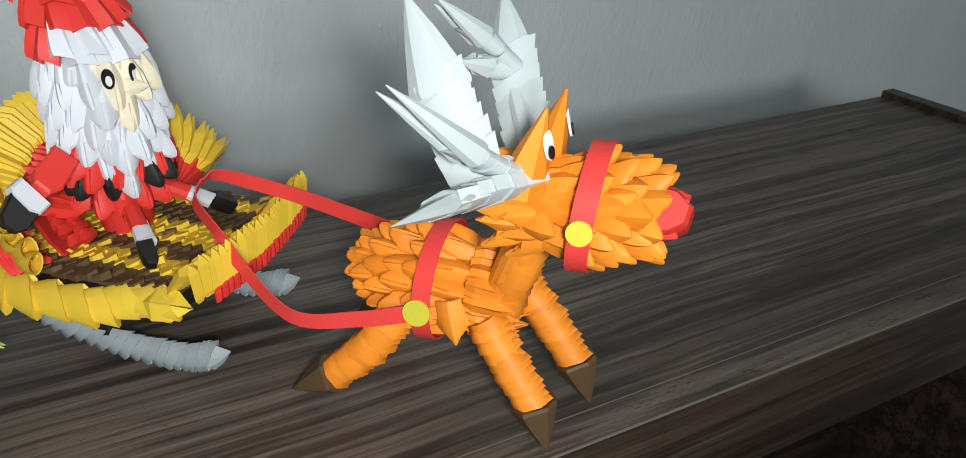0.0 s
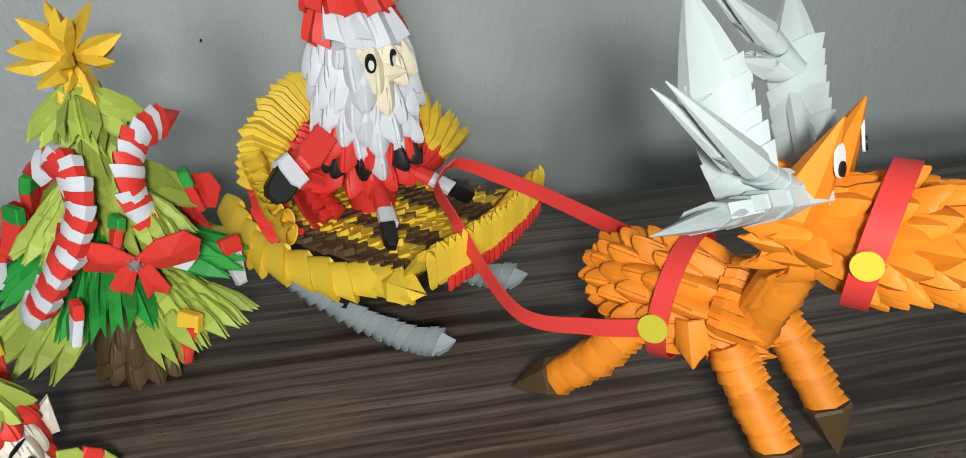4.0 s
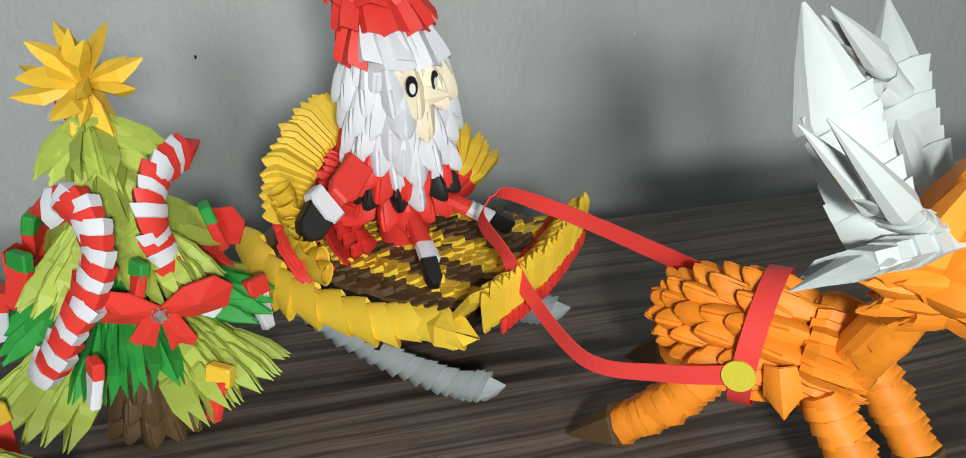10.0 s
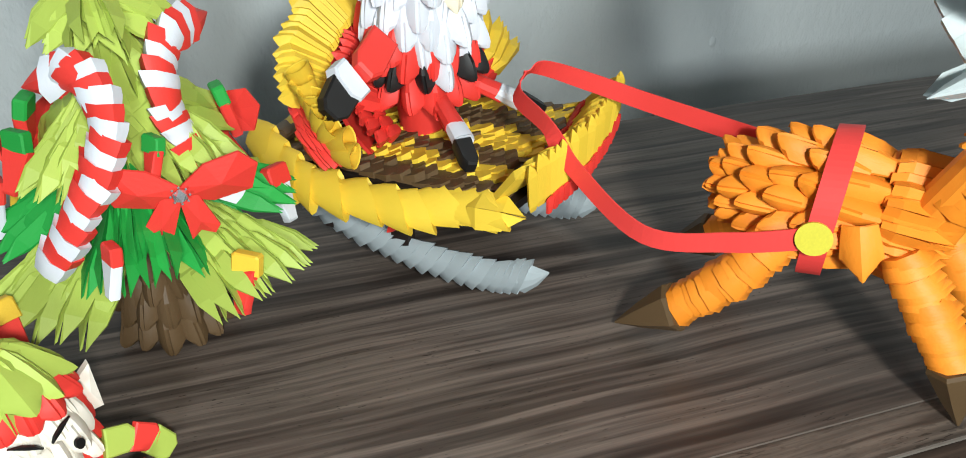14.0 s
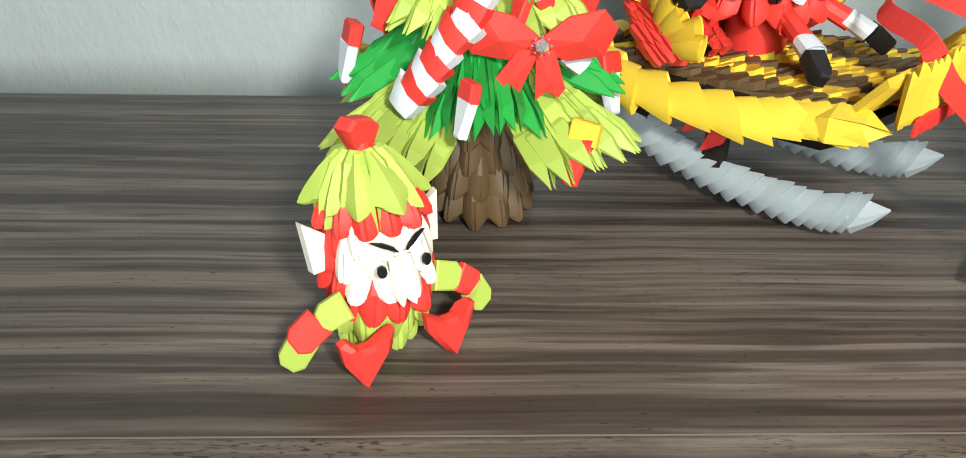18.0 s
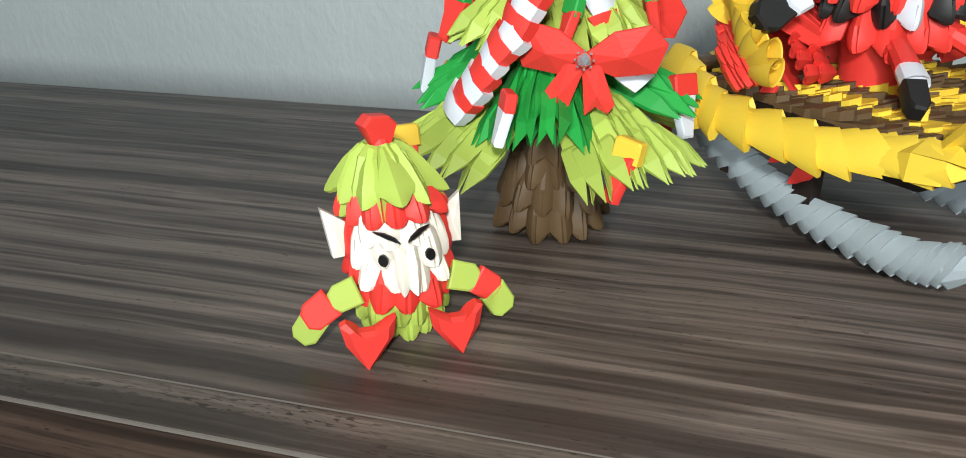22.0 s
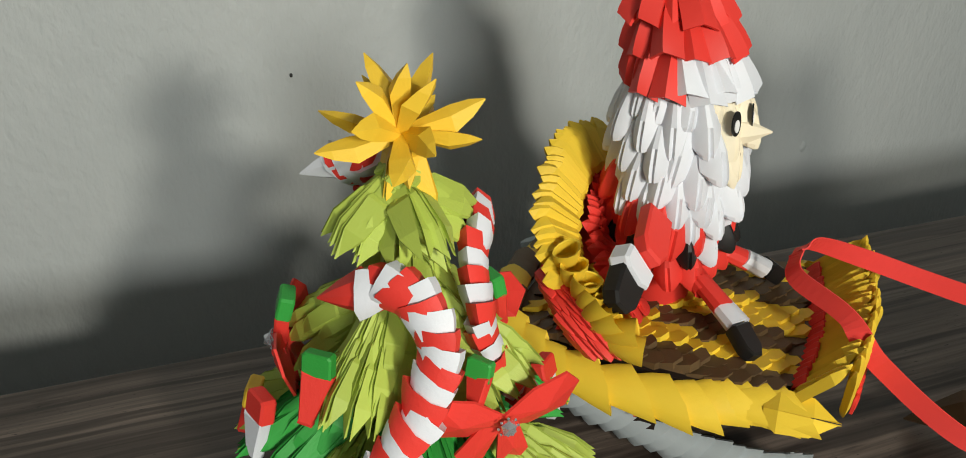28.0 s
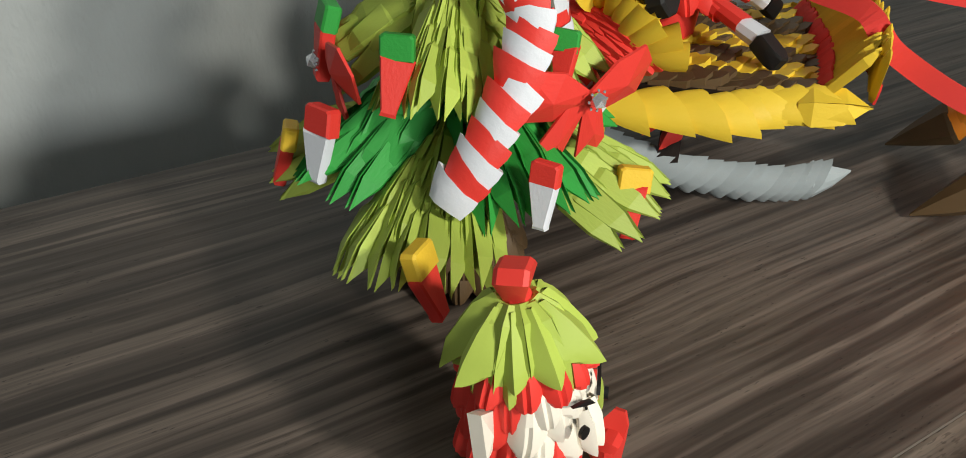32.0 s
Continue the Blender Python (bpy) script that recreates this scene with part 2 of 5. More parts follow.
# ---- folded paper units ----
def petal(length, width, bulge, fold=0.35, point=0.55, root=0.6, tip=0.8, thick=0.0010, cols=8):
    """A folded triangle unit as it shows in a row: a double sheet bent to a scale, root at the origin, tip along z, back towards +y."""
    secs = ((0, root, 0.55), (0.35, 0.92, 0.9), (0.7, 1.0, 1.0), (0.9, 0.5 + 0.5 * tip, 0.95), (1.0, tip, 0.85))
    verts, faces, n = [], [], cols + 1
    for layer in (0, 1):
        for s, w, b in secs:
            for i in range(n):
                a = 2 * i / cols - 1
                arc = fold * (1 - abs(a)) + (1 - fold) * (1 - a * a)
                y = bulge * b * arc - layer * thick * 1.4
                verts.append((0.5 * width * w * a * (1 - 0.08 * layer), y, length * s * (1 - point * 0.45 * s * s * abs(a) ** 1.5)))
    m = len(secs) * n
    for r in range(len(secs) - 1):
        for i in range(cols):
            p = r * n + i
            faces.append((p, p + 1, p + n + 1, p + n))
            faces.append((m + p, m + p + n, m + p + n + 1, m + p + 1))
        for i in (0, cols):
            p = r * n + i
            faces.append((p, p + n, m + p + n, m + p) if i == 0 else (p, m + p, m + p + n, p + n))
    last = (len(secs) - 1) * n
    for i in range(cols):
        faces.append((last + i, last + i + 1, m + last + i + 1, m + last + i))
    return verts, faces


def leaf(length, width, depth, split=0.12, thick=0.0008):
    """A sharp folded unit: two flaps that meet in a ridge along the back and end in two fine points."""
    verts, faces = [], []
    for side in (-1, 1):
        base = len(verts)
        prof = ((0.0, 0.60, 0.60), (0.20, 1.0, 1.0), (0.66, 0.86, 0.82), (1.0, 0.04, 0.08))
        for s, w, d in prof:
            x0 = side * split * 0.5 * width * s
            x1 = x0 + side * 0.5 * width * max(0.06, w - split * s)
            z = length * s
            verts += [(x0, depth * d, z), (x1, 0.12 * depth * d, z - 0.05 * length * s), (x1 - side * thick, -0.2 * depth * d, z - 0.05 * length * s), (x0 + side * thick * 0.3, depth * d * 0.55, z)]
        for r in range(len(prof) - 1):
            p = base + 4 * r
            for i in range(4):
                j = (i + 1) % 4
                q = (p + i, p + j, p + 4 + j, p + 4 + i)
                faces.append(q if side > 0 else q[::-1])
        e = base + 4 * (len(prof) - 1)
        faces.append((e, e + 1, e + 2, e + 3))
        faces.append((base + 3, base + 2, base + 1, base))
    return verts, faces


def link(length, width, depth, flare=0.18, slant=0.35, peak=0.25):
    """One unit of a chain: a flattened sleeve that widens towards its far end, whose lip runs aslant to a point."""
    ring = ((-1, 0.0), (-0.82, 0.62), (-0.3, 0.95), (0.0, 1.0), (0.3, 0.95), (0.82, 0.62), (1, 0.0), (0.82, -0.62), (0.3, -0.95), (-0.3, -0.95), (-0.82, -0.62))
    n, verts, faces = len(ring), [], []
    for s, k, sl in ((-0.25, 1 - flare, 0.4), (0.45, 1 - 0.35 * flare, 0.8), (1.0, 1.0, 1.0), (0.93, 0.80, 1.0)):
        for x, y in ring:
            z = length * s + sl * (slant * length * x + peak * length * (1 - abs(x)) * (1 if y >= 0 else 0.6))
            verts.append((0.5 * width * k * x, 0.5 * depth * k * y, z))
    for r in range(3):
        for i in range(n):
            j = (i + 1) % n
            faces.append((r * n + i, r * n + j, (r + 1) * n + j, (r + 1) * n + i))
    faces.append(tuple(3 * n + i for i in range(n)))
    faces.append(tuple(n - 1 - i for i in range(n)))
    return verts, faces


def scale_unit(length, width, bulge, groove=0.22, point=0.26):
    """A rounded tongue with a pocket crease down its middle, as the back of a unit shows in a scaly row."""
    cols = (-1.0, -0.76, -0.46, -0.17, 0.0, 0.17, 0.46, 0.76, 1.0)
    secs = ((0.0, 0.62, 0.6, 0.0), (0.4, 0.95, 0.95, 0.3), (0.72, 1.0, 1.0, 1.0), (0.9, 0.97, 0.95, 1.0), (1.0, 0.82, 0.80, 0.9))
    verts, faces, n = [], [], len(cols)
    for layer in (0, 1):
        for s, w, b, g in secs:
            for a in cols:
                y = bulge * b * (1 - abs(a) ** 1.9) - bulge * groove * g * max(0.0, 1 - abs(a) / 0.17)
                verts.append((0.5 * width * w * a * (1 - 0.08 * layer), y - layer * 0.0013, length * s * (1 - point * s * s * abs(a) ** 2.6)))
    m = len(secs) * n
    for r in range(len(secs) - 1):
        for i in range(n - 1):
            p = r * n + i
            faces += [(p, p + 1, p + n + 1, p + n), (m + p, m + p + n, m + p + n + 1, m + p + 1)]
        p, q = r * n, r * n + n - 1
        faces += [(p, p + n, m + p + n, m + p), (q, m + q, m + q + n, q + n)]
    last = (len(secs) - 1) * n
    for i in range(n - 1):
        faces.append((last + i, last + i + 1, m + last + i + 1, m + last + i))
    return verts, faces


def rib(length, width, depth, hook=1.0):
    """A long flat unit in a fan: a folded slat with a ridge, whose end runs up to a point at one edge."""
    verts, faces = [], []
    for s, w, d, shift in ((0.0, 0.55, 0.5, 0.0), (0.12, 0.95, 0.9, 0.0), (0.76, 1.0, 1.0, 0.0), (0.90, 0.60, 0.65, 0.20), (1.0, 0.06, 0.12, 0.42)):
        for x, y in ((-1, 0.0), (-0.25, 1.0), (1, 0.15), (0.25, -0.8)):
            verts.append((0.5 * width * (w * x + 1.0 * hook * shift), 0.5 * depth * d * y, length * s))
    for r in range(4):
        for i in range(4):
            j = (i + 1) % 4
            faces.append((4 * r + i, 4 * r + j, 4 * r + 4 + j, 4 * r + 4 + i))
    return verts, faces + [(3, 2, 1, 0), (16, 17, 18, 19)]


def tab(length, width, depth, taper=0.0, cut=0.24):
    """A flat closed packet of paper with cut corners, slightly puffed."""
    out = ((-0.5, 0.0), (0.5, 0.0), (0.5 - 0.4 * taper, 1.0 - cut), (0.5 - 1.08 * cut - 0.3 * taper, 1.0), (-0.5 + 0.83 * cut + 0.3 * taper, 1.0 - 0.25 * cut), (-0.5 + 0.4 * taper, 1.0 - 1.25 * cut))
    verts, faces = [], []
    for y, k in ((-0.5, 0.88), (-0.36, 1.0), (0.36, 1.0), (0.5, 0.88)):
        for x, z in out:
            verts.append((width * x * k, depth * y, length * (0.48 + (z - 0.48) * k)))
    for r in range(3):
        for i in range(6):
            j = (i + 1) % 6
            faces.append((6 * r + i, 6 * r + j, 6 * r + 6 + j, 6 * r + 6 + i))
    return verts, faces + [tuple(range(5, -1, -1)), tuple(range(18, 24))]


def chevron(length, width, height, vee=0.35):
    """One unit of the woven floor: a small wedge with an arrow-shaped edge and a ridge."""
    verts = []
    for lift in (1, 0):
        for z0, h in ((0.0, 0.25), (1.0, 1.0)):
            for x in (-1, 0, 1):
                verts.append((0.5 * width * x, (height * (h + 0.25 * (x == 0))) if lift else -0.0015, length * (z0 + vee * (x == 0))))
    faces = [(0, 1, 4, 3), (1, 2, 5, 4), (6, 9, 10, 7), (7, 10, 11, 8), (3, 4, 10, 9), (4, 5, 11, 10), (0, 6, 7, 1), (1, 7, 8, 2), (0, 3, 9, 6), (2, 8, 11, 5)]
    return verts, [f[::-1] for f in faces]


def cone_unit(length, width, depth, tip=(0.0, 0.0)):
    """A pointed closed fold, such as a hoof or an ear: a flat-sided cone with a creased front."""
    ring = ((-1, -0.2), (-0.55, 0.75), (0, 1.0), (0.55, 0.75), (1, -0.2), (0.5, -0.8), (-0.5, -0.8))
    verts, faces, n = [], [], 7
    for s, k in ((0, 1.0), (0.06, 1.04), (0.55, 0.56), (0.97, 0.05)):
        for x, y in ring:
            verts.append((0.5 * width * k * x + tip[0] * s * s, 0.5 * depth * k * y + tip[1] * s * s, length * s))
    for r in range(3):
        for i in range(n):
            j = (i + 1) % n
            faces.append((r * n + i, r * n + j, (r + 1) * n + j, (r + 1) * n + i))
    faces += [tuple(3 * n + i for i in range(n)), tuple(n - 1 - i for i in range(n))]
    return verts, faces


def flap(outline, thick=0.0012, dome=0.0):
    """A flat folded piece of card with the outline in x and z, slightly domed towards +y."""
    n = len(outline)
    cx, cz = sum(p[0] for p in outline) / n, sum(p[1] for p in outline) / n
    verts = [(x, 0, z) for x, z in outline] + [(cx, dome, cz)] + [(x, -thick, z) for x, z in outline] + [(cx, dome - thick, cz)]
    faces = []
    for i in range(n):
        j = (i + 1) % n
        faces += [(i, j, n), (n + 1 + j, n + 1 + i, 2 * n + 1), (j, i, n + 1 + i, n + 1 + j)]
    return verts, faces


def fold_unit(length, width, depth, tooth=0.35, flare=0.16):
    """One unit of a stacked limb: a flat-faced packet, smooth on one edge, with a pointed tooth that stands out on the other."""
    t, verts, faces = abs(tooth), [], []
    side = 1 if tooth >= 0 else -1
    ring = ((-1.0, 0.55), (-0.3, 1.0), (0.62, 0.85), (1.0, 0.0), (0.62, -0.85), (-0.3, -1.0), (-1.0, -0.55))
    n = len(ring)
    for z, k, out in ((-0.30, 1 - flare, 0.0), (0.55, 1.0, 0.55), (1.0, 1.02, 1.0), (0.92, 0.80, 0.5)):
        for x, y in ring:
            far = max(0.0, x) ** 3
            verts.append((side * 0.5 * width * (k * x + t * out * far), 0.5 * depth * k * y, length * (z + 0.45 * out * max(0.0, x) - 0.16 * max(0.0, -x))))
    for r in range(3):
        for i in range(n):
            j = (i + 1) % n
            q = (r * n + j, r * n + i, (r + 1) * n + i, (r + 1) * n + j)
            faces.append(q if side > 0 else q[::-1])
    a, b = tuple(3 * n + i for i in range(n)), tuple(range(n))
    return verts, faces + ([a[::-1], b] if side > 0 else [a, b[::-1]])


def cup(length, width, depth, skew=0.25):
    """An open pocket of paper: narrow at its root, with a wide oval mouth that slants."""
    verts, faces, n = [], [], 12
    for z, k in ((0.0, 0.22), (0.30, 0.70), (0.68, 0.98), (1.0, 1.0), (0.97, 0.86), (0.55, 0.62)):
        for i in range(n):
            a = 2 * math.pi * i / n
            x, y = math.cos(a), math.sin(a)
            peak = 0.22 * max(0.0, y) ** 4 * k
            verts.append((0.5 * width * k * x, 0.5 * depth * k * (y + peak), length * (z + skew * k * z * y * 0.5)))
    for r in range(5):
        for i in range(n):
            j = (i + 1) % n
            faces.append((r * n + i, r * n + j, (r + 1) * n + j, (r + 1) * n + i))
    return verts, faces + [tuple(range(n - 1, -1, -1)), tuple(range(5 * n, 6 * n))]


def spear(length, width, depth, lean=0.30):
    """A flat folded point: narrow at its root, widest near its end, which is cut at a slant."""
    verts, faces = [], []
    for z, k, shift in ((0.0, 0.45, 0.0), (0.58, 1.0, 0.0), (0.82, 0.62, 0.55 * lean), (1.0, 0.06, lean)):
        for x, y in ((-1, 0.0), (0.1, 1.0), (1, 0.0), (-0.1, -0.6)):
            verts.append((0.5 * width * (k * x + 2 * shift), 0.5 * depth * k * y, length * z))
    for r in range(3):
        for i in range(4):
            j = (i + 1) % 4
            faces.append((4 * r + i, 4 * r + j, 4 * r + 4 + j, 4 * r + 4 + i))
    return verts, faces + [(3, 2, 1, 0), (12, 13, 14, 15)]


CACHE = {}
KINDS = {"cup": cup, "spear": spear, "petal": petal, "leaf": leaf, "link": link, "cone": cone_unit, "scale": scale_unit, "rib": rib, "tab": tab, "chevron": chevron, "fold": fold_unit}


def unit_mesh(shape, mat):
    """Shared mesh data for one shape in one paper; shape is (kind, *sizes)."""
    key = (shape, mat.name)
    if key not in CACHE:
        kind, *sizes = shape
        made = KINDS[kind](*sizes)
        CACHE[key] = mesh_of("unit_" + kind, made[0], made[1], mat, kind not in ("leaf", "rib", "chevron", "spear"), 48 if kind == "link" else 58 if kind == "fold" else 40 if kind == "cup" else 24)
    return CACHE[key]


def aim(at, tip, back):
    """A pose at a point whose z runs along tip and whose y leans towards back."""
    z = Vector(tip).normalized()
    y = Vector(back) - z * z.dot(Vector(back))
    if y.length < 1e-6:
        y = z.orthogonal()
    y.normalize()
    x = y.cross(z)
    m = Matrix((x, y, z)).transposed().to_4x4()
    m.translation = Vector(at)
    return m


def jitter(rng, turn=3.0, shift=0.0004, size=0.05):
    a = [radians(rng.gauss(0, turn)) for _ in range(3)]
    s = 1 + rng.uniform(-size, size)
    return Matrix.LocRotScale([rng.gauss(0, shift) for _ in range(3)], Euler(a), (s, s, s))


class Pieces:
    """Places units as parts of their own under one parent."""
    def __init__(self, parent, name="unit", seed=1, turn=3.0, shift=0.0004):
        self.parent, self.name, self.rng, self.turn, self.shift = parent, name, random.Random(seed), turn, shift
        self.origin = parent.matrix_world.translation if parent else Vector()

    def put(self, shape, m, mat, name=None):
        ob = new(name or self.name, unit_mesh(shape, mat))
        ob.parent = self.parent
        ob.matrix_basis = self.inverse() @ m @ jitter(self.rng, self.turn, self.shift)
        return ob

    def inverse(self):
        off, p = Vector(), self.parent
        while p:
            off += p.location
            p = p.parent
        return Matrix.Translation(-off)


class OneMesh:
    """Gathers units into one single mesh with several papers."""
    def __init__(self, seed=1, turn=3.0, shift=0.0004):
        self.verts, self.faces, self.which, self.mats = [], [], [], []
        self.rng, self.turn, self.shift = random.Random(seed), turn, shift

    def add(self, made, m, mat):
        if mat not in self.mats:
            self.mats.append(mat)
        k, base = self.mats.index(mat), len(self.verts)
        self.verts += [m @ Vector(v) for v in made[0]]
        self.faces += [tuple(base + i for i in f) for f in made[1]]
        self.which += [k] * len(made[1])

    def put(self, shape, m, mat, name=None):
        kind, *sizes = shape
        self.add(KINDS[kind](*sizes), m @ jitter(self.rng, self.turn, self.shift), mat)

    def done(self, name, at):
        at = Vector(at)
        me = mesh_of(name, [v - at for v in self.verts], self.faces, None, True)
        for mat in self.mats:
            me.materials.append(mat)
        me.polygons.foreach_set("material_index", self.which)
        me.update()
        ob = new(name, me)
        ob.location = at
        return ob


def spline(points, k):
    """Point and direction at k (0 to 1) along a smooth curve through the points."""
    p = [Vector(q) for q in points]
    p = [2 * p[0] - p[1]] + p + [2 * p[-1] - p[-2]]
    n = len(p) - 3
    x = min(max(k, 0), 0.99999) * n
    i, t = int(x), x - int(x)
    a, b, c, d = p[i:i + 4]
    q = 0.5 * (2 * b + (c - a) * t + (2 * a - 5 * b + 4 * c - d) * t * t + (3 * b - a - 3 * c + d) * t ** 3)
    v = 0.5 * ((c - a) + 2 * (2 * a - 5 * b + 4 * c - d) * t + 3 * (3 * b - a - 3 * c + d) * t * t)
    return q, v.normalized()


def chain(pieces, points, n, back, w0, w1, d0, d1, mats, flare=0.18, slant=0.35, peak=0.25, name=None, k0=0.0, k1=1.0, over=1.25):
    """A run of links along a curve; sizes go from w0, d0 to w1, d1; papers repeat in order."""
    total = sum((spline(points, (i + 1) / 40)[0] - spline(points, i / 40)[0]).length for i in range(40))
    step = total * (k1 - k0) / n
    for i in range(n):
        q, v = spline(points, k0 + (k1 - k0) * (i + 0.0) / n)
        f = i / max(1, n - 1)
        w, d = round(w0 + (w1 - w0) * f, 4), round(d0 + (d1 - d0) * f, 4)
        pieces.put(("link", round(step * over, 4), w, d, flare, slant, peak), aim(q, v, back), mats[i % len(mats)], name)


def stack(pieces, points, n, back, w0, w1, d0, d1, mats, tooth=0.35, k1=1.0, over=1.15, flare=0.16, name=None):
    """A limb of toothed packets along a curve."""
    total = sum((spline(points, (i + 1) / 40)[0] - spline(points, i / 40)[0]).length for i in range(40))
    step = total * k1 / n
    for i in range(n):
        q, v = spline(points, k1 * i / n)
        f = i / max(1, n - 1)
        pieces.put(("fold", round(step * over, 4), round(w0 + (w1 - w0) * f, 4), round(d0 + (d1 - d0) * f, 4), tooth, flare), aim(q, v, back), mats[i % len(mats)], name)


def core(points, w, d, back, n=12, k1=1.0, sides=8):
    """The slim inside of a chain, to which its units belong."""
    verts, faces = [], []
    for i in range(n + 1):
        q, v = spline(points, k1 * i / n)
        m = aim(q, v, back)
        g = 0.25 if i in (0, n) else 1.0
        for j in range(sides):
            a = 2 * math.pi * j / sides
            verts.append(m @ Vector((0.5 * w * g * math.cos(a), 0.5 * d * g * math.sin(a), 0)))
    for i in range(n):
        for j in range(sides):
            b, c = i * sides + j, i * sides + (j + 1) % sides
            faces.append((b, c, c + sides, b + sides))
    return verts, faces + [tuple(range(sides - 1, -1, -1)), tuple(n * sides + j for j in range(sides))]


def ribbon(points, width, across, n=40, thick=0.0007):
    """A strip of paper along a curve; across gives the direction of its width at every point in turn."""
    verts, faces = [], []
    for i in range(n + 1):
        k = i / n
        q, v = spline(points, k)
        a = spline(across, k)[0]
        a = (a - v * v.dot(a)).normalized()
        nrm = v.cross(a)
        for s, o in ((-0.5, 0.5), (0.5, 0.5), (0.5, -0.5), (-0.5, -0.5)):
            verts.append(q + a * width * s + nrm * thick * o)
    for i in range(n):
        for j in range(4):
            b, c = 4 * i + j, 4 * i + (j + 1) % 4
            faces.append((b, c, c + 4, b + 4))
    faces += [(3, 2, 1, 0), tuple(4 * n + j for j in range(4))]
    return verts, faces


def disc(at, facing, r, thick=0.0012, stretch=1.0, n=24):
    m = aim(at, facing, (0, 0, 1))
    verts = [m @ Vector((r * math.cos(2 * math.pi * i / n), stretch * r * math.sin(2 * math.pi * i / n), z)) for z in (0, thick) for i in range(n)]
    faces = [tuple(range(n - 1, -1, -1)), tuple(range(n, 2 * n))] + [(i, (i + 1) % n, n + (i + 1) % n, n + i) for i in range(n)]
    return verts, faces


def local_of(at, data):
    o = Vector(at)
    return [Vector(v) - o for v in data[0]], data[1]

# ---- the wall unit ----
unit = thing("wall_unit", "dark wood-grain laminate wall unit with a broad top board", "cabinet")
X0, X1 = -1.35, 1.085
part("top_board", box_bm(X0, X1, 0.2252, 0.5916, -0.028, 0.0, 0.0006), WOOD, unit)
part("front_strip", box_bm(X0, X1, 0.2, 0.2248, -0.028, 0.0, 0.0006), WOOD_STRIP, unit, "porous front strip of the board")
PALE_EDGE = plain("pale_edge_strip", (0.17, 0.145, 0.125), 0.5)
part("edge_line", box_bm(X0, X1, 0.2246, 0.2253, -0.004, 0.0001), PALE_EDGE, unit)
part("edge_line", box_bm(X0, X1, 0.1992, 0.2003, -0.0016, -0.0001), PALE_EDGE, unit, "pale worn edge")
# front face and rail: dimness under grazing light is painted by the darker wood
part("front_face", box_bm(X0, X1, 0.1990, 0.1999, -0.0278, -0.0018), WOOD_SHADED, unit)
part("front_rail", box_bm(X0, X1, 0.204, 0.222, -0.0945, -0.0283, 0.0006), WOOD_SHADED, unit)
part("side_panel", box_bm(X1 + 0.0002, X1 + 0.024, 0.2, 0.5916, -0.7, 0.009, 0.001), WOOD_SHADED, unit, "dark end panel that stands a little proud")
part("side_panel", box_bm(X0 - 0.024, X0 - 0.0002, 0.2, 0.5916, -0.7, 0.009, 0.001), WOOD_SHADED, unit)
part("back_panel", box_bm(X0, X1, 0.573, 0.591, -1.09, -0.0283), WOOD_SHADED, unit)
part("lower_shelf", box_bm(X0, X1, 0.23, 0.572, -0.62, -0.595, 0.001), WOOD_SHADED, unit)
part("plinth", box_bm(X0 - 0.02, X1 + 0.02, 0.24, 0.572, -1.1, -0.7), WOOD_SHADED, unit)


# ---- the sleigh and the doll in it ----
HX, HY = 0.72, -0.69


def sl(u, v, z):
    """A place in the sleigh: u ahead, v to its far side."""
    return Vector((0.061 + HX * u - HY * v, 0.462 + HY * u + HX * v, z))


def sd(u, v, z):
    return sl(u, v, z) - sl(0, 0, 0)


sleigh = thing("paper_sleigh", "sleigh folded from yellow, red, brown and grey paper units", "sleigh", (0.061, 0.462, 0.0))


def at_sleigh(name, data, mat, label="", parent=None):
    return part(name, local_of((0.061, 0.462, 0.0), data), mat, parent or sleigh, label)


# hull below the floor
hv, hf = [], []
for k, (z, g) in enumerate(((0.048, 0.70), (0.062, 0.92), (0.0745, 1.0))):
    for u, v in ((-0.062, -0.056), (-0.03, -0.062), (0.03, -0.064), (0.098, -0.06), (0.107, 0.0), (0.098, 0.072), (0.03, 0.076), (-0.03, 0.074), (-0.062, 0.068)):
        hv.append(sl(0.02 + (u - 0.02) * g, 0.005 + (v - 0.005) * g, z))
for k in range(2):
    for i in range(9):
        hf.append((9 * k + i, 9 * k + (i + 1) % 9, 9 * k + 9 + (i + 1) % 9, 9 * k + 9 + i))
hf += [tuple(range(8, -1, -1)), tuple(range(18, 27))]
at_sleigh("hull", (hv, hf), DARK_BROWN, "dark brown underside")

# woven floor: rows of small units along the sleigh
floor_plate = at_sleigh("floor_plate", ([sl(u, v, z) for z in (0.0746, 0.0765) for u, v in ((-0.062, -0.06), (0.094, -0.06), (0.094, 0.072), (-0.062, 0.072))], [(3, 2, 1, 0), (4, 5, 6, 7), (0, 1, 5, 4), (1, 2, 6, 5), (2, 3, 7, 6), (3, 0, 4, 7)]), BROWN)
floor_set = Pieces(floor_plate, "floor_unit", 3, 4, 0.0005)
STRIPES = (BROWN, BROWN, YELLOW, YELLOW, BROWN, BROWN, YELLOW, YELLOW, YELLOW, BROWN, BROWN, BROWN, YELLOW, YELLOW, BROWN)
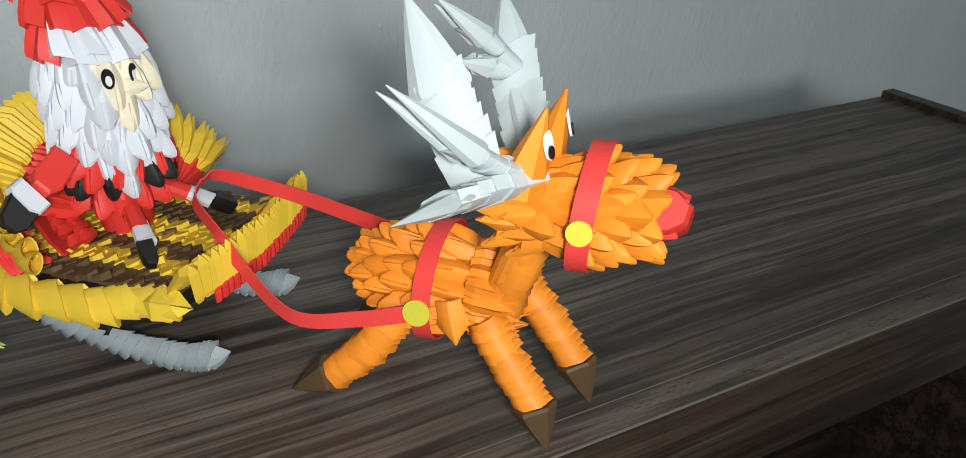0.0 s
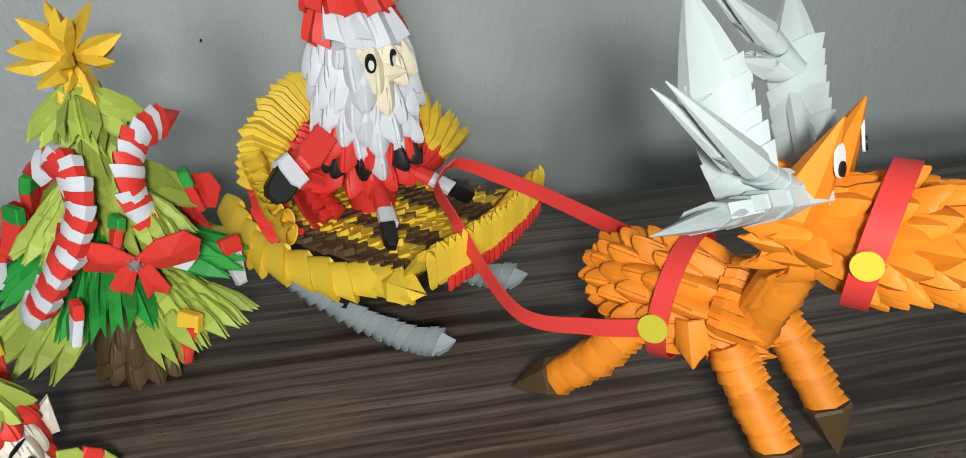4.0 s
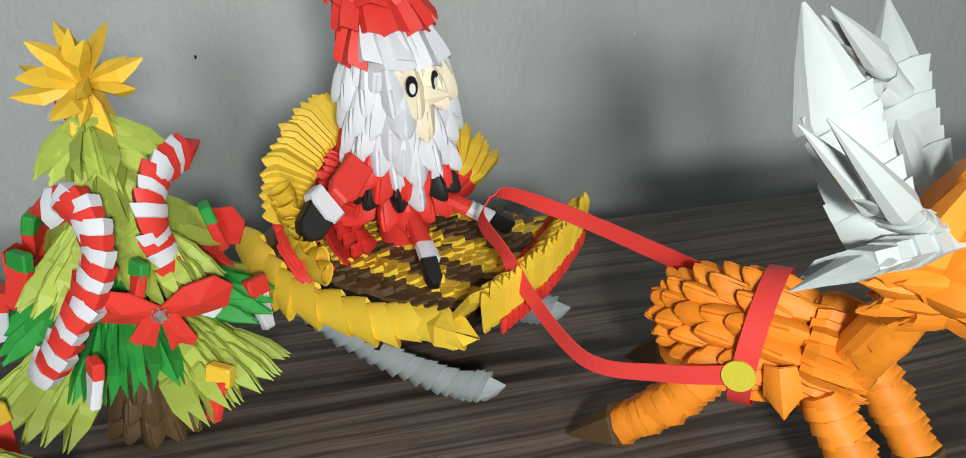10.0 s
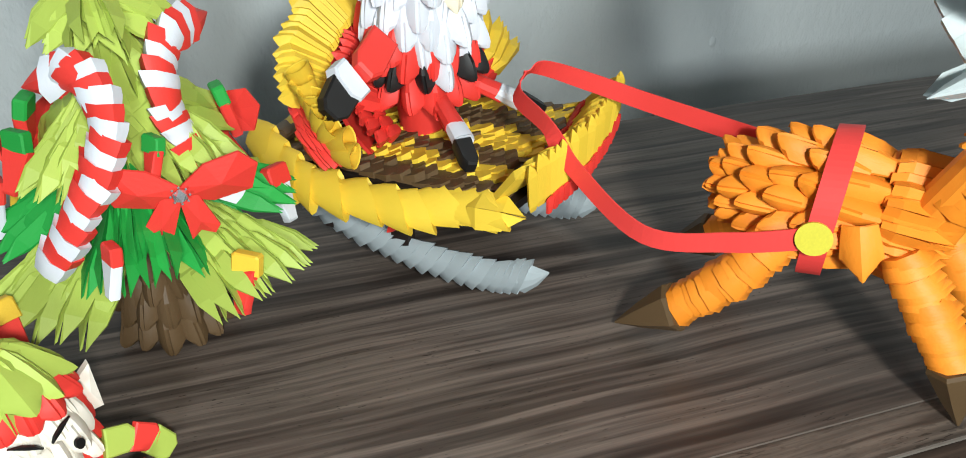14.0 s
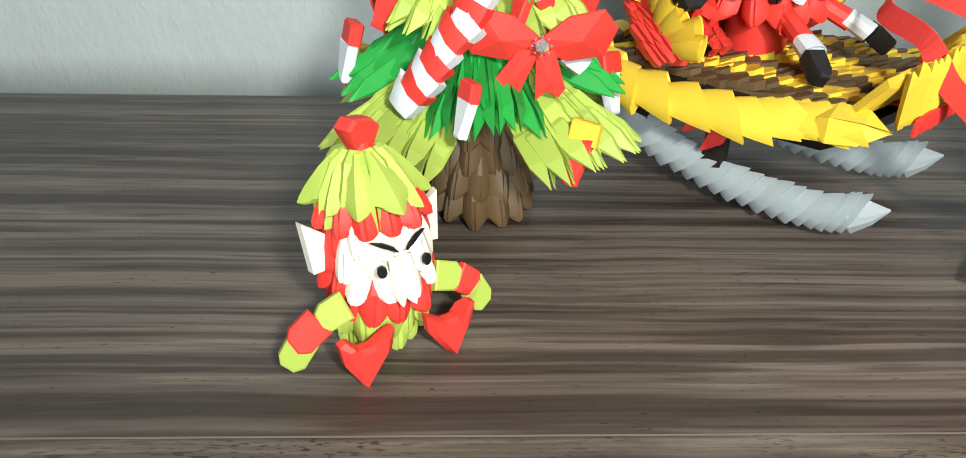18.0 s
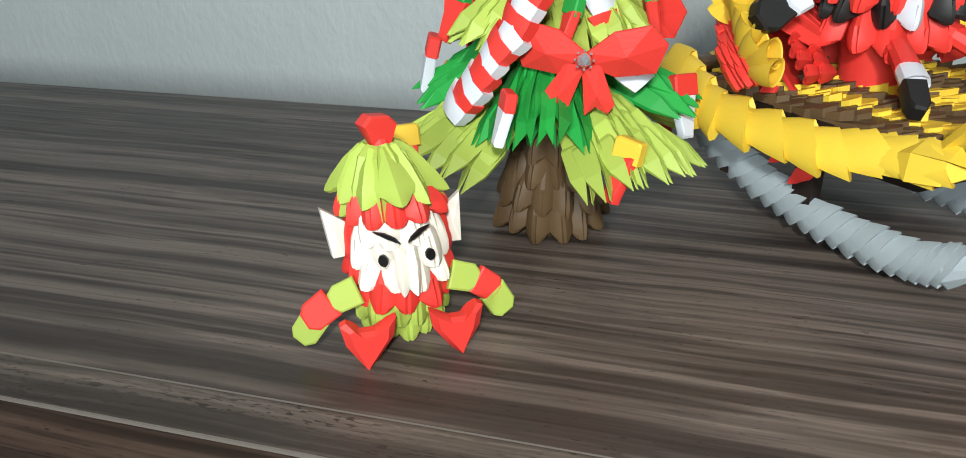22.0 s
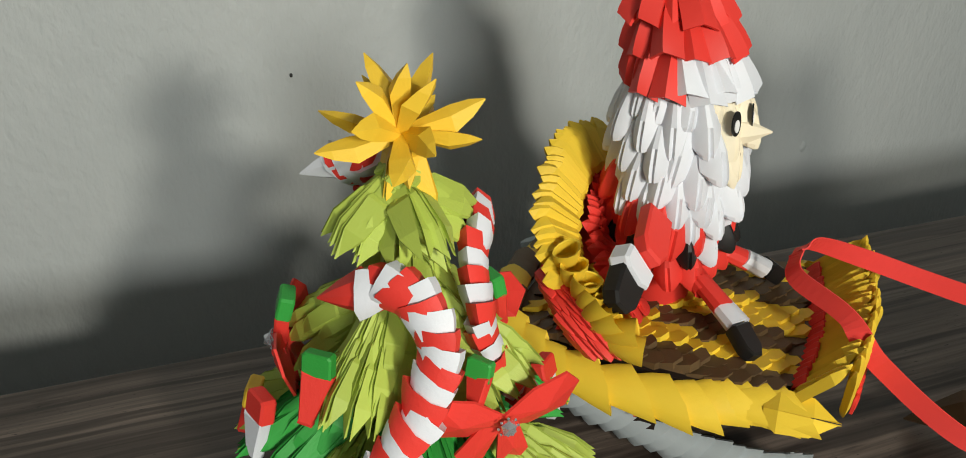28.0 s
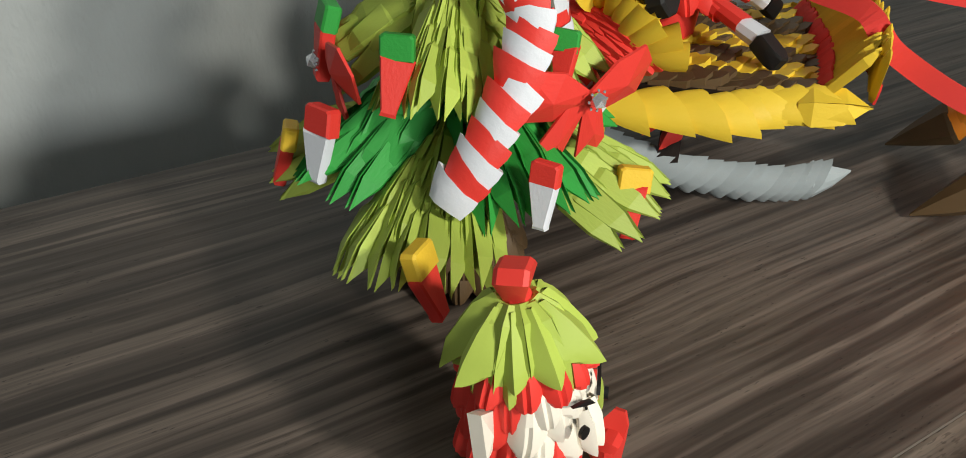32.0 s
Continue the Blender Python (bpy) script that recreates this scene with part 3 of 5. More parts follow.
for j, stripe in enumerate(STRIPES):
    v = -0.056 + j * 0.0090
    for i in range(18):
        u = -0.056 + i * 0.0086 + (0.0043 if j % 2 else 0)
        if u > 0.098 - 0.25 * abs(v - 0.01):
            continue
        tone = stripe
        if j in (4, 9) and i % 5 == 2:
            tone = YELLOW
        if j in (3, 7) and i % 6 == 4:
            tone = BROWN
        floor_set.put(("chevron", 0.0100, 0.0104, 0.0030), aim(sl(u, v, 0.0768), sd(1, 0, 0.06), (0, 0, 1)), tone)

# side rims, large slanting units
for side, (v0, v1, v2) in ((-1, (-0.058, -0.073, -0.066)), (1, (0.068, 0.084, 0.078))):
    path = [sl(-0.075, v0, 0.083), sl(-0.03, v1, 0.070), sl(0.03, v1, 0.066), sl(0.060, v2, 0.069), sl(0.086, v2 - 0.001 * side, 0.073)]
    rim = Pieces(at_sleigh("rim", core(path, 0.016, 0.006, sd(0, side, 0.75)), YELLOW), "rim_unit", 5 + side, 2.0, 0.0004)
    chain(rim, path, 13, sd(0, side, 0.85), 0.027, 0.024, 0.0125, 0.0105, [YELLOW], 0.34, 0.5 * side, 0.15, over=1.35)
    rim.put(("leaf", 0.036, 0.0230, 0.0075, 0.03), aim(sl(0.078, v2, 0.0725), sd(1, 0.10 * side, 0.10), sd(0, side, 0.85)), YELLOW, "rim_tip")
path = [sl(-0.066, -0.055, 0.079), sl(-0.074, 0.0, 0.077), sl(-0.066, 0.066, 0.079)]
back_rim = Pieces(at_sleigh("rim", core(path, 0.014, 0.006, sd(-0.4, 0, 1)), BROWN), "rim_unit", 9, 2.5)
chain(back_rim, path, 9, sd(-0.4, 0, 1), 0.024, 0.024, 0.012, 0.012, [BROWN, BROWN, YELLOW], over=1.5)

# the arched back: yellow leaves round a red inner field
plate = [sl(-0.046 + 0.05 * (abs(a) / 98) ** 2.2, 0.014 + 0.060 * math.sin(math.radians(a)), 0.083 + 0.056 * math.cos(math.radians(a))) for a in range(-98, 99, 14)]
pv = plate + [p + sd(0.004, 0, 0) for p in plate]
pn = len(plate)
mid = [sl(-0.04, 0.014, 0.078), sl(-0.036, 0.014, 0.078)]
pf = []
for i in range(pn - 1):
    pf += [(i, i + 1, 2 * pn), (pn + i + 1, pn + i, 2 * pn + 1), (i, pn + i, pn + i + 1, i + 1)]
seat_back = at_sleigh("seat_back", (pv + mid, pf), RED, "arched back with yellow leaves round a red field")
arch = Pieces(seat_back, "back_unit", 11, 2.0, 0.0005)
N = 29
for i in range(N):
    f = math.radians(-66 + 104 * i / (N - 1))
    k = abs(f) / math.radians(92)
    near = max(0.0, -math.sin(f))
    u = -0.042 + 0.034 * k ** 2.2
    lean = 0.75 * (1 - k ** 3)
    rad = sd(-lean, math.sin(f), math.cos(f))
    root = sl(u + 0.004, 0.014 + (0.062 + 0.004 * near) * math.sin(f), 0.089 + 0.051 * math.cos(f))
    face = sd(1, lean * math.sin(f), lean * math.cos(f))
    arch.put(("rib", 0.034, 0.0140, 0.0110), aim(root, rad, face), YELLOW, "back_unit")
for i in range(30):
    f = math.radians(-60 + 122 * i / 29)
    k = abs(f) / math.radians(92)
    u = -0.036 + 0.046 * k ** 2.2
    lean = 0.5 * (1 - k ** 3)
    arch.put(("rib", 0.034, 0.0095, 0.0060), aim(sl(u + 0.017, 0.014 + 0.044 * math.sin(f), 0.089 + 0.024 * math.cos(f)), sd(-lean, math.sin(f), math.cos(f)), sd(1, lean * math.sin(f), lean * math.cos(f))), RED, "seat_unit")
# double spikes of the far side
for i in range(7):
    k = 0.62 * i
    tip = sl(0.024 - 0.0105 * k, 0.118 - 0.004 * k - 0.0022 * k * k, 0.104 + 0.0145 * k)
    way = sd(0.15 - 0.14 * k, 0.93 - 0.14 * k, 0.28 + 0.17 * k).normalized()
    arch.put(("leaf", 0.042, 0.0150, 0.0110, 0.30), aim(tip - way * 0.042, way, sd(1, -0.2, 0.3)), YELLOW, "back_unit")
    arch.put(("petal", 0.028, 0.0140, 0.0060, 0.8, 0.3, 0.7, 0.8), aim(tip - way * 0.062, way, sd(0.8, -0.2, 0.5)), RED, "seat_unit")
# broad open units that step down to the near rim
STEP_AT = [sl(-0.028, -0.066, 0.131), sl(-0.016, -0.072, 0.126), sl(-0.005, -0.078, 0.119), sl(0.006, -0.081, 0.110), sl(0.018, -0.083, 0.099)]
STEP_WAY = [(0.05, -0.60, 0.80), (0.25, -0.40, 0.88), (0.45, -0.30, 0.82), (0.75, -0.28, 0.55), (0.95, -0.25, 0.20)]
for i in range(8):
    at = spline(STEP_AT, i / 7)[0]
    way = sd(*spline(STEP_WAY, i / 7)[0]).normalized()
    arch.put(("cup", 0.025, 0.0150, 0.0115), aim(at - way * 0.021, way, sd(0.45, -0.75, 0.50)), GOLD if i > 5 else YELLOW, "arm_unit")
# a strip of small red units behind those, down to the rim
for j in range(4):
    for i in range(10):
        k = min(1.0, (i + 0.5 * (j % 2)) / 9)
        at, run = spline(STEP_AT, k)
        way = sd(*spline(STEP_WAY, k)[0]).normalized()
        q = at - way * 0.017 + sd(-0.78, 0.12, -0.50) * (0.0054 * j)
        if q.z > 0.080:
            arch.put(("petal", 0.0150, 0.0100, 0.0050, 0.8, 0.35, 0.8, 0.7), aim(q - run.normalized() * 0.006, run.normalized() + way * 0.25, sd(-0.25, -1, 0.35)), RED, "seat_unit")
for row, (r, n, off) in enumerate(((0.058, 28, 0.008), (0.048, 24, 0.010))):
    for i in range(n):
        f = math.radians(-84 + 168 * i / (n - 1))
        k = abs(f) / math.radians(98)
        u = -0.037 + off + 0.050 * k ** 2.2
        arch.put(("petal", 0.017, 0.0105, 0.005, 0.8, 0.7, 0.7, 0.55), aim(sl(u - 0.003, 0.014 + (r - 0.012) * math.sin(f), 0.083 + (r - 0.014) * math.cos(f)), sd(0.12, math.sin(f), math.cos(f)), sd(1, 0, 0.2)), RED, "seat_unit")
# outer red units below the arch, seen from behind and from the side
for side in (-1, 1):
    for i in range(7):
        f = side * math.radians(62 + 9 * i)
        k = abs(f) / math.radians(100)
        arch.put(("petal", 0.026, 0.014, 0.006, 0.8, 0.6, 0.7, 0.6), aim(sl(-0.044 + 0.05 * k ** 2.2, 0.014 + 0.066 * math.sin(f), 0.083 + 0.06 * math.cos(f)), sd(-0.35, 0.2 * math.sin(f), -0.9), sd(-0.5, math.sin(f), 0.1)), RED, "seat_unit")

# the dash board at the front: a red foot row and a tall row of yellow leaves
dash_path = [sl(0.100, -0.034, 0.079), sl(0.107, 0.005, 0.080), sl(0.100, 0.056, 0.081)]
dash = Pieces(at_sleigh("dash_board", core(dash_path, 0.008, 0.006, (0, 0, 1)), RED), "dash_unit", 13, 1.4, 0.0003)
for i in range(24):
    k = i / 23
    v = -0.060 + 0.132 * k
    bow = 0.007 * (1 - (2 * k - 1) ** 2)
    z = 0.0755 + 0.003 * k
    way = sd(0.60 + 0.10 * k, -0.10 + 0.08 * k, 0.78)
    dash.put(("rib", 0.034, 0.0112 if i < 3 else 0.0092, 0.0080), aim(sl(0.0900 + bow, v, z + 0.001), way, sd(-1, 0, 0.5)), YELLOW)
    dash.put(("rib", 0.030, 0.0112 if i < 3 else 0.0092, 0.0060), aim(sl(0.1120 + bow, v, z + 0.001), sd(0.02 + 0.06 * k, -0.10 + 0.08 * k, 0.98), sd(1, 0, 0)), YELLOW)
    if 1 < i < 23:
        dash.put(("petal", 0.011, 0.0085, 0.002, 0.8, 0.3, 0.8, 0.9), aim(sl(0.0855 + bow, v, z + 0.001), way, sd(-1, 0, 0.5)), RED, "dash_foot_unit")
        dash.put(("petal", 0.010, 0.0075, 0.0014, 0.8, 0.3, 0.8, 0.9), aim(sl(0.1150 + bow, v, z - 0.0050), sd(0, 0, 1), sd(1, 0, -0.2)), RED, "dash_foot_unit")

# runners and their posts
for v in (-0.046, 0.050):
    path = [sl(-0.084, v, 0.070), sl(-0.056, v, 0.047), sl(-0.015, v, 0.028), sl(0.03, v, 0.0180), sl(0.072, v, 0.0165), sl(0.098, v, 0.0215)]
    run = Pieces(at_sleigh("runner", core(path, 0.006, 0.012, sd(0, 0, -1)), GREY, "ribbed grey runner"), "runner_unit", 17, 1.2, 0.0002)
    chain(run, path, 26, sd(0, -1, 0), 0.0280, 0.0240, 0.0130, 0.0120, [GREY], 0.30, 0.9, 0.2, over=1.15)
    tip, way = spline(path, 1.0)
    run.put(("cone", 0.022, 0.0240, 0.0118, (0.006, 0.0)), aim(tip, way, sd(0, -1, 0)), GREY, "runner_tip")
    for u in (-0.03, 0.02):
        post = local_of((0, 0, 0), ([sl(u + a, v + b, z) for z in (0.024, 0.05) for a, b in ((-0.006, -0.004), (0.006, -0.004), (0.006, 0.004), (-0.006, 0.004))], [(0, 1, 5, 4), (1, 2, 6, 5), (2, 3, 7, 6), (3, 0, 4, 7), (3, 2, 1, 0), (4, 5, 6, 7)]))
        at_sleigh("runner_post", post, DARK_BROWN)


# the bearded doll: one mesh
doll = OneMesh(21, 5.0, 0.0005)
AX, AY = 0.0728, 0.462


def ring_row(out, ax, ay, face, z, r, n, shape, flare, paper_of, phase=0.0, drop=0.0):
    """Units round an upright axis with their tips down at height z and radius r; face is the way the figure looks, in degrees."""
    length = shape[1]
    for i in range(n):
        a = 360.0 * (i + phase) / n
        rel = (a + 180) % 360 - 180
        mat = paper_of(rel)
        if mat is None:
            continue
        w = math.radians(face + a)
        o = Vector((math.cos(w), math.sin(w), 0))
        tip = Vector((ax, ay, z)) + o * r
        way = Vector((o.x * math.sin(math.radians(flare)), o.y * math.sin(math.radians(flare)), -math.cos(math.radians(flare))))
        out.put(shape, aim(tip - way * length, way, o), mat)


FACE = -66.0
big = ("scale", 0.028, 0.0168, 0.0088)
hatu = ("petal", 0.029, 0.0165, 0.0062, 1.0, -0.1, 0.22, 1.12)
for z, r, n, ph in ((0.236, 0.0225, 11, 0), (0.2215, 0.0270, 12, 0.5), (0.2070, 0.0295, 13, 0)):
    ring_row(doll, AX, AY, FACE, z, r, n, hatu, 26, lambda a, z=z: WHITE if z < 0.215 and abs(a) < 62 else RED, ph)
ring_row(doll, AX, AY, FACE, 0.2030, 0.0315, 14, hatu, 22, lambda a: WHITE if abs(a) < 62 else RED, 0.5)


def face_paper(z):
    def of(a):
        if 0.150 < z < 0.196 and abs(a - 4) < (36 if z > 0.165 else 14):
            return CREAM
        if z < 0.134 - 0.010 * math.cos(math.radians(abs(a))):
            return RED
        return WHITE
    return of


for k, (z, r, n) in enumerate(((0.1885, 0.0300, 14), (0.1745, 0.0314, 14), (0.1610, 0.0320, 14), (0.1485, 0.0320, 14), (0.1370, 0.0314, 14), (0.1270, 0.0308, 14), (0.1195, 0.0302, 14))):
    ring_row(doll, AX, AY, FACE, z, r - 0.002 * (k == 0), n, ("scale", 0.018, 0.0158, 0.0070) if k == 0 else big, 9, face_paper(z), 0.5 * (k % 2))
ring_row(doll, AX, AY, FACE, 0.1125, 0.0305, 14, ("scale", 0.020, 0.0135, 0.009), 8, lambda a: (WHITE if abs(a + 4) < 9 else BLACK), 0.5)
ring_row(doll, AX, AY, FACE, 0.0985, 0.0305, 13, ("scale", 0.022, 0.0160, 0.008), 14, lambda a: RED)
# core, so that no gap shows light
for z0, z1, r0, r1 in ((0.078, 0.13, 0.017, 0.022), (0.13, 0.19, 0.028, 0.027), (0.19, 0.262, 0.025, 0.004)):
    cv = [Vector((AX + r * math.cos(a), AY + r * math.sin(a), z)) for z, r in ((z0, r0), (z1, r1)) for a in [2 * math.pi * i / 16 for i in range(16)]]
    cf = [(i, (i + 1) % 16, 16 + (i + 1) % 16, 16 + i) for i in range(16)] + [tuple(range(15, -1, -1)), tuple(range(16, 32))]
    doll.add((cv, cf), Matrix(), RED if z0 != 0.13 else WHITE)
# cotton ball on the hat, in rough tufts
bm = bmesh.new()
bmesh.ops.create_icosphere(bm, subdivisions=5, radius=0.0165)
for v in bm.verts:
    q = v.co.normalized()
    v.co += q * (0.0012 * noise.noise(q * 1.8) + 0.00025 * noise.noise(q * 14.0))
    v.co.z *= 0.92
doll.add(([v.co.copy() for v in bm.verts], [tuple(v.index for v in f.verts) for f in bm.faces]), Matrix.Translation((AX, AY, 0.2745)), COTTON)
bm.free()
# nose, eyes
fo = Vector((math.cos(math.radians(FACE)), math.sin(math.radians(FACE)), 0))
fs = Vector((-fo.y, fo.x, 0))
FC = Vector((AX, AY, 0))
doll.put(("cone", 0.0225, 0.0140, 0.0190), aim(FC + fo * 0.026 + fs * 0.001 + Vector((0, 0, 0.1850)), fo + fs * 0.42 + Vector((0, 0, 0.14)), (0, 0, 1)), CREAM)
doll.put(("petal", 0.018, 0.015, 0.005, 0.4, 0.5, 0.8, 0.6), aim(FC + fo * 0.033 + Vector((0, 0, 0.176)), fo * 0.12 - Vector((0, 0, 1)), fo), CREAM)
for az, r, turn in ((-84.0, 0.0386, -66.0), (-58.0, 0.0362, -38.0)):
    way = Vector((math.cos(math.radians(turn)), math.sin(math.radians(turn)), 0.10))
    at = FC + Vector((r * math.cos(math.radians(az)), r * math.sin(math.radians(az)), 0.1945))
    doll.add(disc(at, way, 0.0040, 0.0007, 1.55), Matrix(), INK)
    doll.add(disc(at + way * 0.0006 - Vector((0, 0, 0.0012)), way, 0.0020, 0.0006, 1.6), Matrix(), EYE_WHITE)


def limb(out, pts, w, d, back, mats, n=None, over=1.35):
    chain(out, pts, n or len(mats), back, w, w * 0.95, d, d, mats, 0.10, 0.0, 0.15, over=over)


# arms: red sleeves, white cuffs, dark mittens
out_way = sd(-0.05, -0.85, -0.42)
doll.put(("tab", 0.032, 0.0170, 0.009, -0.12), aim(sl(0.009, -0.033, 0.147), out_way, sd(0.9, -0.25, 0.45)), RED)
doll.put(("tab", 0.0115, 0.0215, 0.0115, 0.0), aim(sl(0.0060, -0.0605, 0.1335), out_way, sd(0.9, -0.25, 0.45)), WHITE)
doll.put(("tab", 0.0205, 0.0190, 0.0105, 0.15), aim(sl(0.0055, -0.0665, 0.1300), sd(-0.1, -0.8, -0.62), sd(0.9, -0.25, 0.45)), BLACK)
limb(doll, [sl(-0.01, 0.038, 0.142), sl(-0.014, 0.066, 0.142)], 0.024, 0.013, sd(0.9, 0.3, 0.41), [RED], 1, 1.1)
limb(doll, [sl(-0.014, 0.062, 0.142), sl(-0.014, 0.074, 0.145)], 0.022, 0.014, sd(0.9, 0.3, 0.41), [WHITE], 1, 0.8)
doll.put(("cone", 0.026, 0.022, 0.015), aim(sl(-0.014, 0.070, 0.144), sd(0.1, 0.6, 0.65), sd(0.9, 0.3, 0.41)), BLACK)
# legs and boots stretched out on the floor
for hip, knee, ankle, toe in ((sl(0.026, -0.008, 0.108), sl(0.048, -0.0265, 0.0985), sl(0.0580, -0.0365, 0.0940), sl(0.0715, -0.0500, 0.0830)), (sl(0.030, 0.014, 0.113), sl(0.0530, 0.0240, 0.1020), sl(0.0645, 0.0305, 0.0965), sl(0.0760, 0.0440, 0.0850))):
    limb(doll, [hip, knee], 0.0125, 0.0115, (0, 0, 1), [RED, RED], 2, 1.1)
    limb(doll, [knee, ankle], 0.0125, 0.0118, (0, 0, 1), [WHITE], 1, 0.9)
    doll.put(("tab", 0.0195, 0.0105, 0.0105, 0.06), aim(ankle - (toe - ankle).normalized() * 0.001, toe - ankle, (0, 0, 1)), BLACK)
# the hat leans a little
for v in doll.verts:
    v.x -= 0.0185 * max(0.0, v.z - 0.20) / 0.08
tagged(doll.done("bearded_doll", (AX, AY, 0.078)), "folded-paper bearded doll in red hat and coat sitting in the sleigh", "doll")


# ---- the reindeer ----
def dl(u, v, z):
    """A place by the reindeer: u ahead, v to its far side."""
    return Vector((0.2375 + 0.70 * u + 0.714 * v, 0.2735 - 0.714 * u + 0.70 * v, z))


def dd(u, v, z):
    return dl(u, v, z) - dl(0, 0, 0)


DO = (0.2375, 0.2735, 0.0)
deer = thing("paper_reindeer", "orange folded-paper reindeer with white antlers and red harness bands", "paper figure", DO)


def barrel(pieces, c0, c1, rows, n, radius, shape, mats, ahead, lift=16, phase=0.0, name=None):
    """Rows of scales round a lying axis from c0 to c1, tips away from the axis and towards ahead."""
    axis = (c1 - c0).normalized() * ahead
    side = axis.cross(Vector((0, 0, 1))).normalized()
    up = side.cross(axis)
    for j, (k, rk) in enumerate(rows):
        c = c0 + (c1 - c0) * k
        for i in range(n):
            a = 2 * math.pi * (i + 0.5 * (j % 2) + phase) / n
            o = side * math.cos(a) + up * math.sin(a)
            way = axis * math.cos(math.radians(lift)) + o * math.sin(math.radians(lift))
            pieces.put(shape, aim(c + o * radius * rk, way, o), mats[(i + j) % len(mats)], name)


def tube(c0, c1, r0, r1, n=14):
    ax = (c1 - c0).normalized()
    m0 = aim(c0, ax, (0, 0, 1))
    ln = (c1 - c0).length
    verts = [m0 @ Vector((r * math.cos(2 * math.pi * i / n), r * math.sin(2 * math.pi * i / n), z)) for z, r in ((0, r0 * 0.5), (0.15 * ln, r0), (0.85 * ln, r1), (ln, r1 * 0.5)) for i in range(n)]
    faces = [(k * n + i, k * n + (i + 1) % n, (k + 1) * n + (i + 1) % n, (k + 1) * n + i) for k in range(3) for i in range(n)]
    return verts, faces + [tuple(range(n - 1, -1, -1)), tuple(range(3 * n, 4 * n))]


def on_deer(name, data, mat, label="", parent=None):
    return part(name, local_of(DO, data), mat, parent or deer, label)


body = Pieces(on_deer("body", tube(dl(-0.052, 0.005, 0.090), dl(0.036, 0.005, 0.092), 0.021, 0.021), ORANGE), "body_unit", 31, 4.0, 0.0006)
scale = ("scale", 0.029, 0.0150, 0.0080)
barrel(body, dl(0.030, 0.005, 0.090), dl(-0.060, 0.005, 0.090), ((0.78, 0.20), (0.70, 0.52), (0.58, 0.84), (0.44, 1.0), (0.30, 1.05), (0.16, 1.05)), 12, 0.0215, scale, [ORANGE], 1, 10)
long_scale = ("leaf", 0.031, 0.0115, 0.0060, 0.10)
barrel(body, dl(0.012, 0.005, 0.090), dl(0.05, 0.005, 0.090), ((0.0, 1.15), (0.06, 1.25)), 18, 0.0215, long_scale, [ORANGE], 1, -5)
# chest and neck: broad smooth plates
neck = Pieces(on_deer("neck", tube(dl(0.026, 0.000, 0.075), dl(0.050, -0.028, 0.150), 0.012, 0.010), ORANGE), "neck_unit", 33, 3)
stack(neck, [dl(0.052, -0.029, 0.162), dl(0.046, -0.020, 0.130), dl(0.032, -0.004, 0.086)], 12, dd(0.25, -1, 0.1), 0.0195, 0.0215, 0.022, 0.026, [ORANGE], 0.24, flare=0.10)
for v in (-0.026, 0.034):
    side = -1 if v < 0 else 1
    neck.put(("petal", 0.027, 0.019, 0.0055, 0.4, 0.6, 0.8, 0.5), aim(dl(0.006, v, 0.096), dd(0.25, 0.05 * side, -0.9), dd(0.2, side, 0)), ORANGE, "shoulder_unit")

# head: a barrel of rounded scales that points at the red nose
HB, HN = dl(0.050, -0.0355, 0.170), dl(0.124, -0.0355, 0.176)
head_core = on_deer("head", tube(HB + dd(-0.004, 0, 0), HN - dd(0.012, 0, 0), 0.017, 0.013), ORANGE)
head = Pieces(head_core, "head_unit", 35, 5.0, 0.0008)
hs = ("petal", 0.0245, 0.0175, 0.0072, 0.55, 0.60, 0.7, 0.66)
rows = ((0.00, 0.85), (0.12, 1.0), (0.24, 1.08), (0.36, 1.1), (0.47, 1.05), (0.57, 0.94), (0.65, 0.80))
barrel(head, HB, HN, rows, 10, 0.0170, hs, [ORANGE], 1, 11, name="head_unit")
barrel(head, HB, HN, ((0.22, 0.95), (0.06, 0.95)), 11, 0.0180, ("petal", 0.025, 0.0155, 0.006, 0.4, 0.9, 0.7, 0.3), [ORANGE], -1, 7, 0.25, name="head_unit")
part_nose = Pieces(head_core, "nose", 40, 1)
part_nose.put(("tab", 0.029, 0.027, 0.027, 0.35), aim(dl(0.101, -0.0355, 0.174), dd(1, 0, 0.02), dd(0, -0.8, 0.6)), RED)
for i in range(4):
    a = 2 * math.pi * i / 4 + 0.5
    o = dd(0, math.cos(a), math.sin(a))
    part_nose.put(("petal", 0.026, 0.021, 0.006, 0.5, 0.4, 0.9, 0.6), aim(dl(0.101, -0.0355, 0.175) + o * 0.0100, dd(1, 0, 0.02) - o * 0.10, o), RED, "nose_unit")

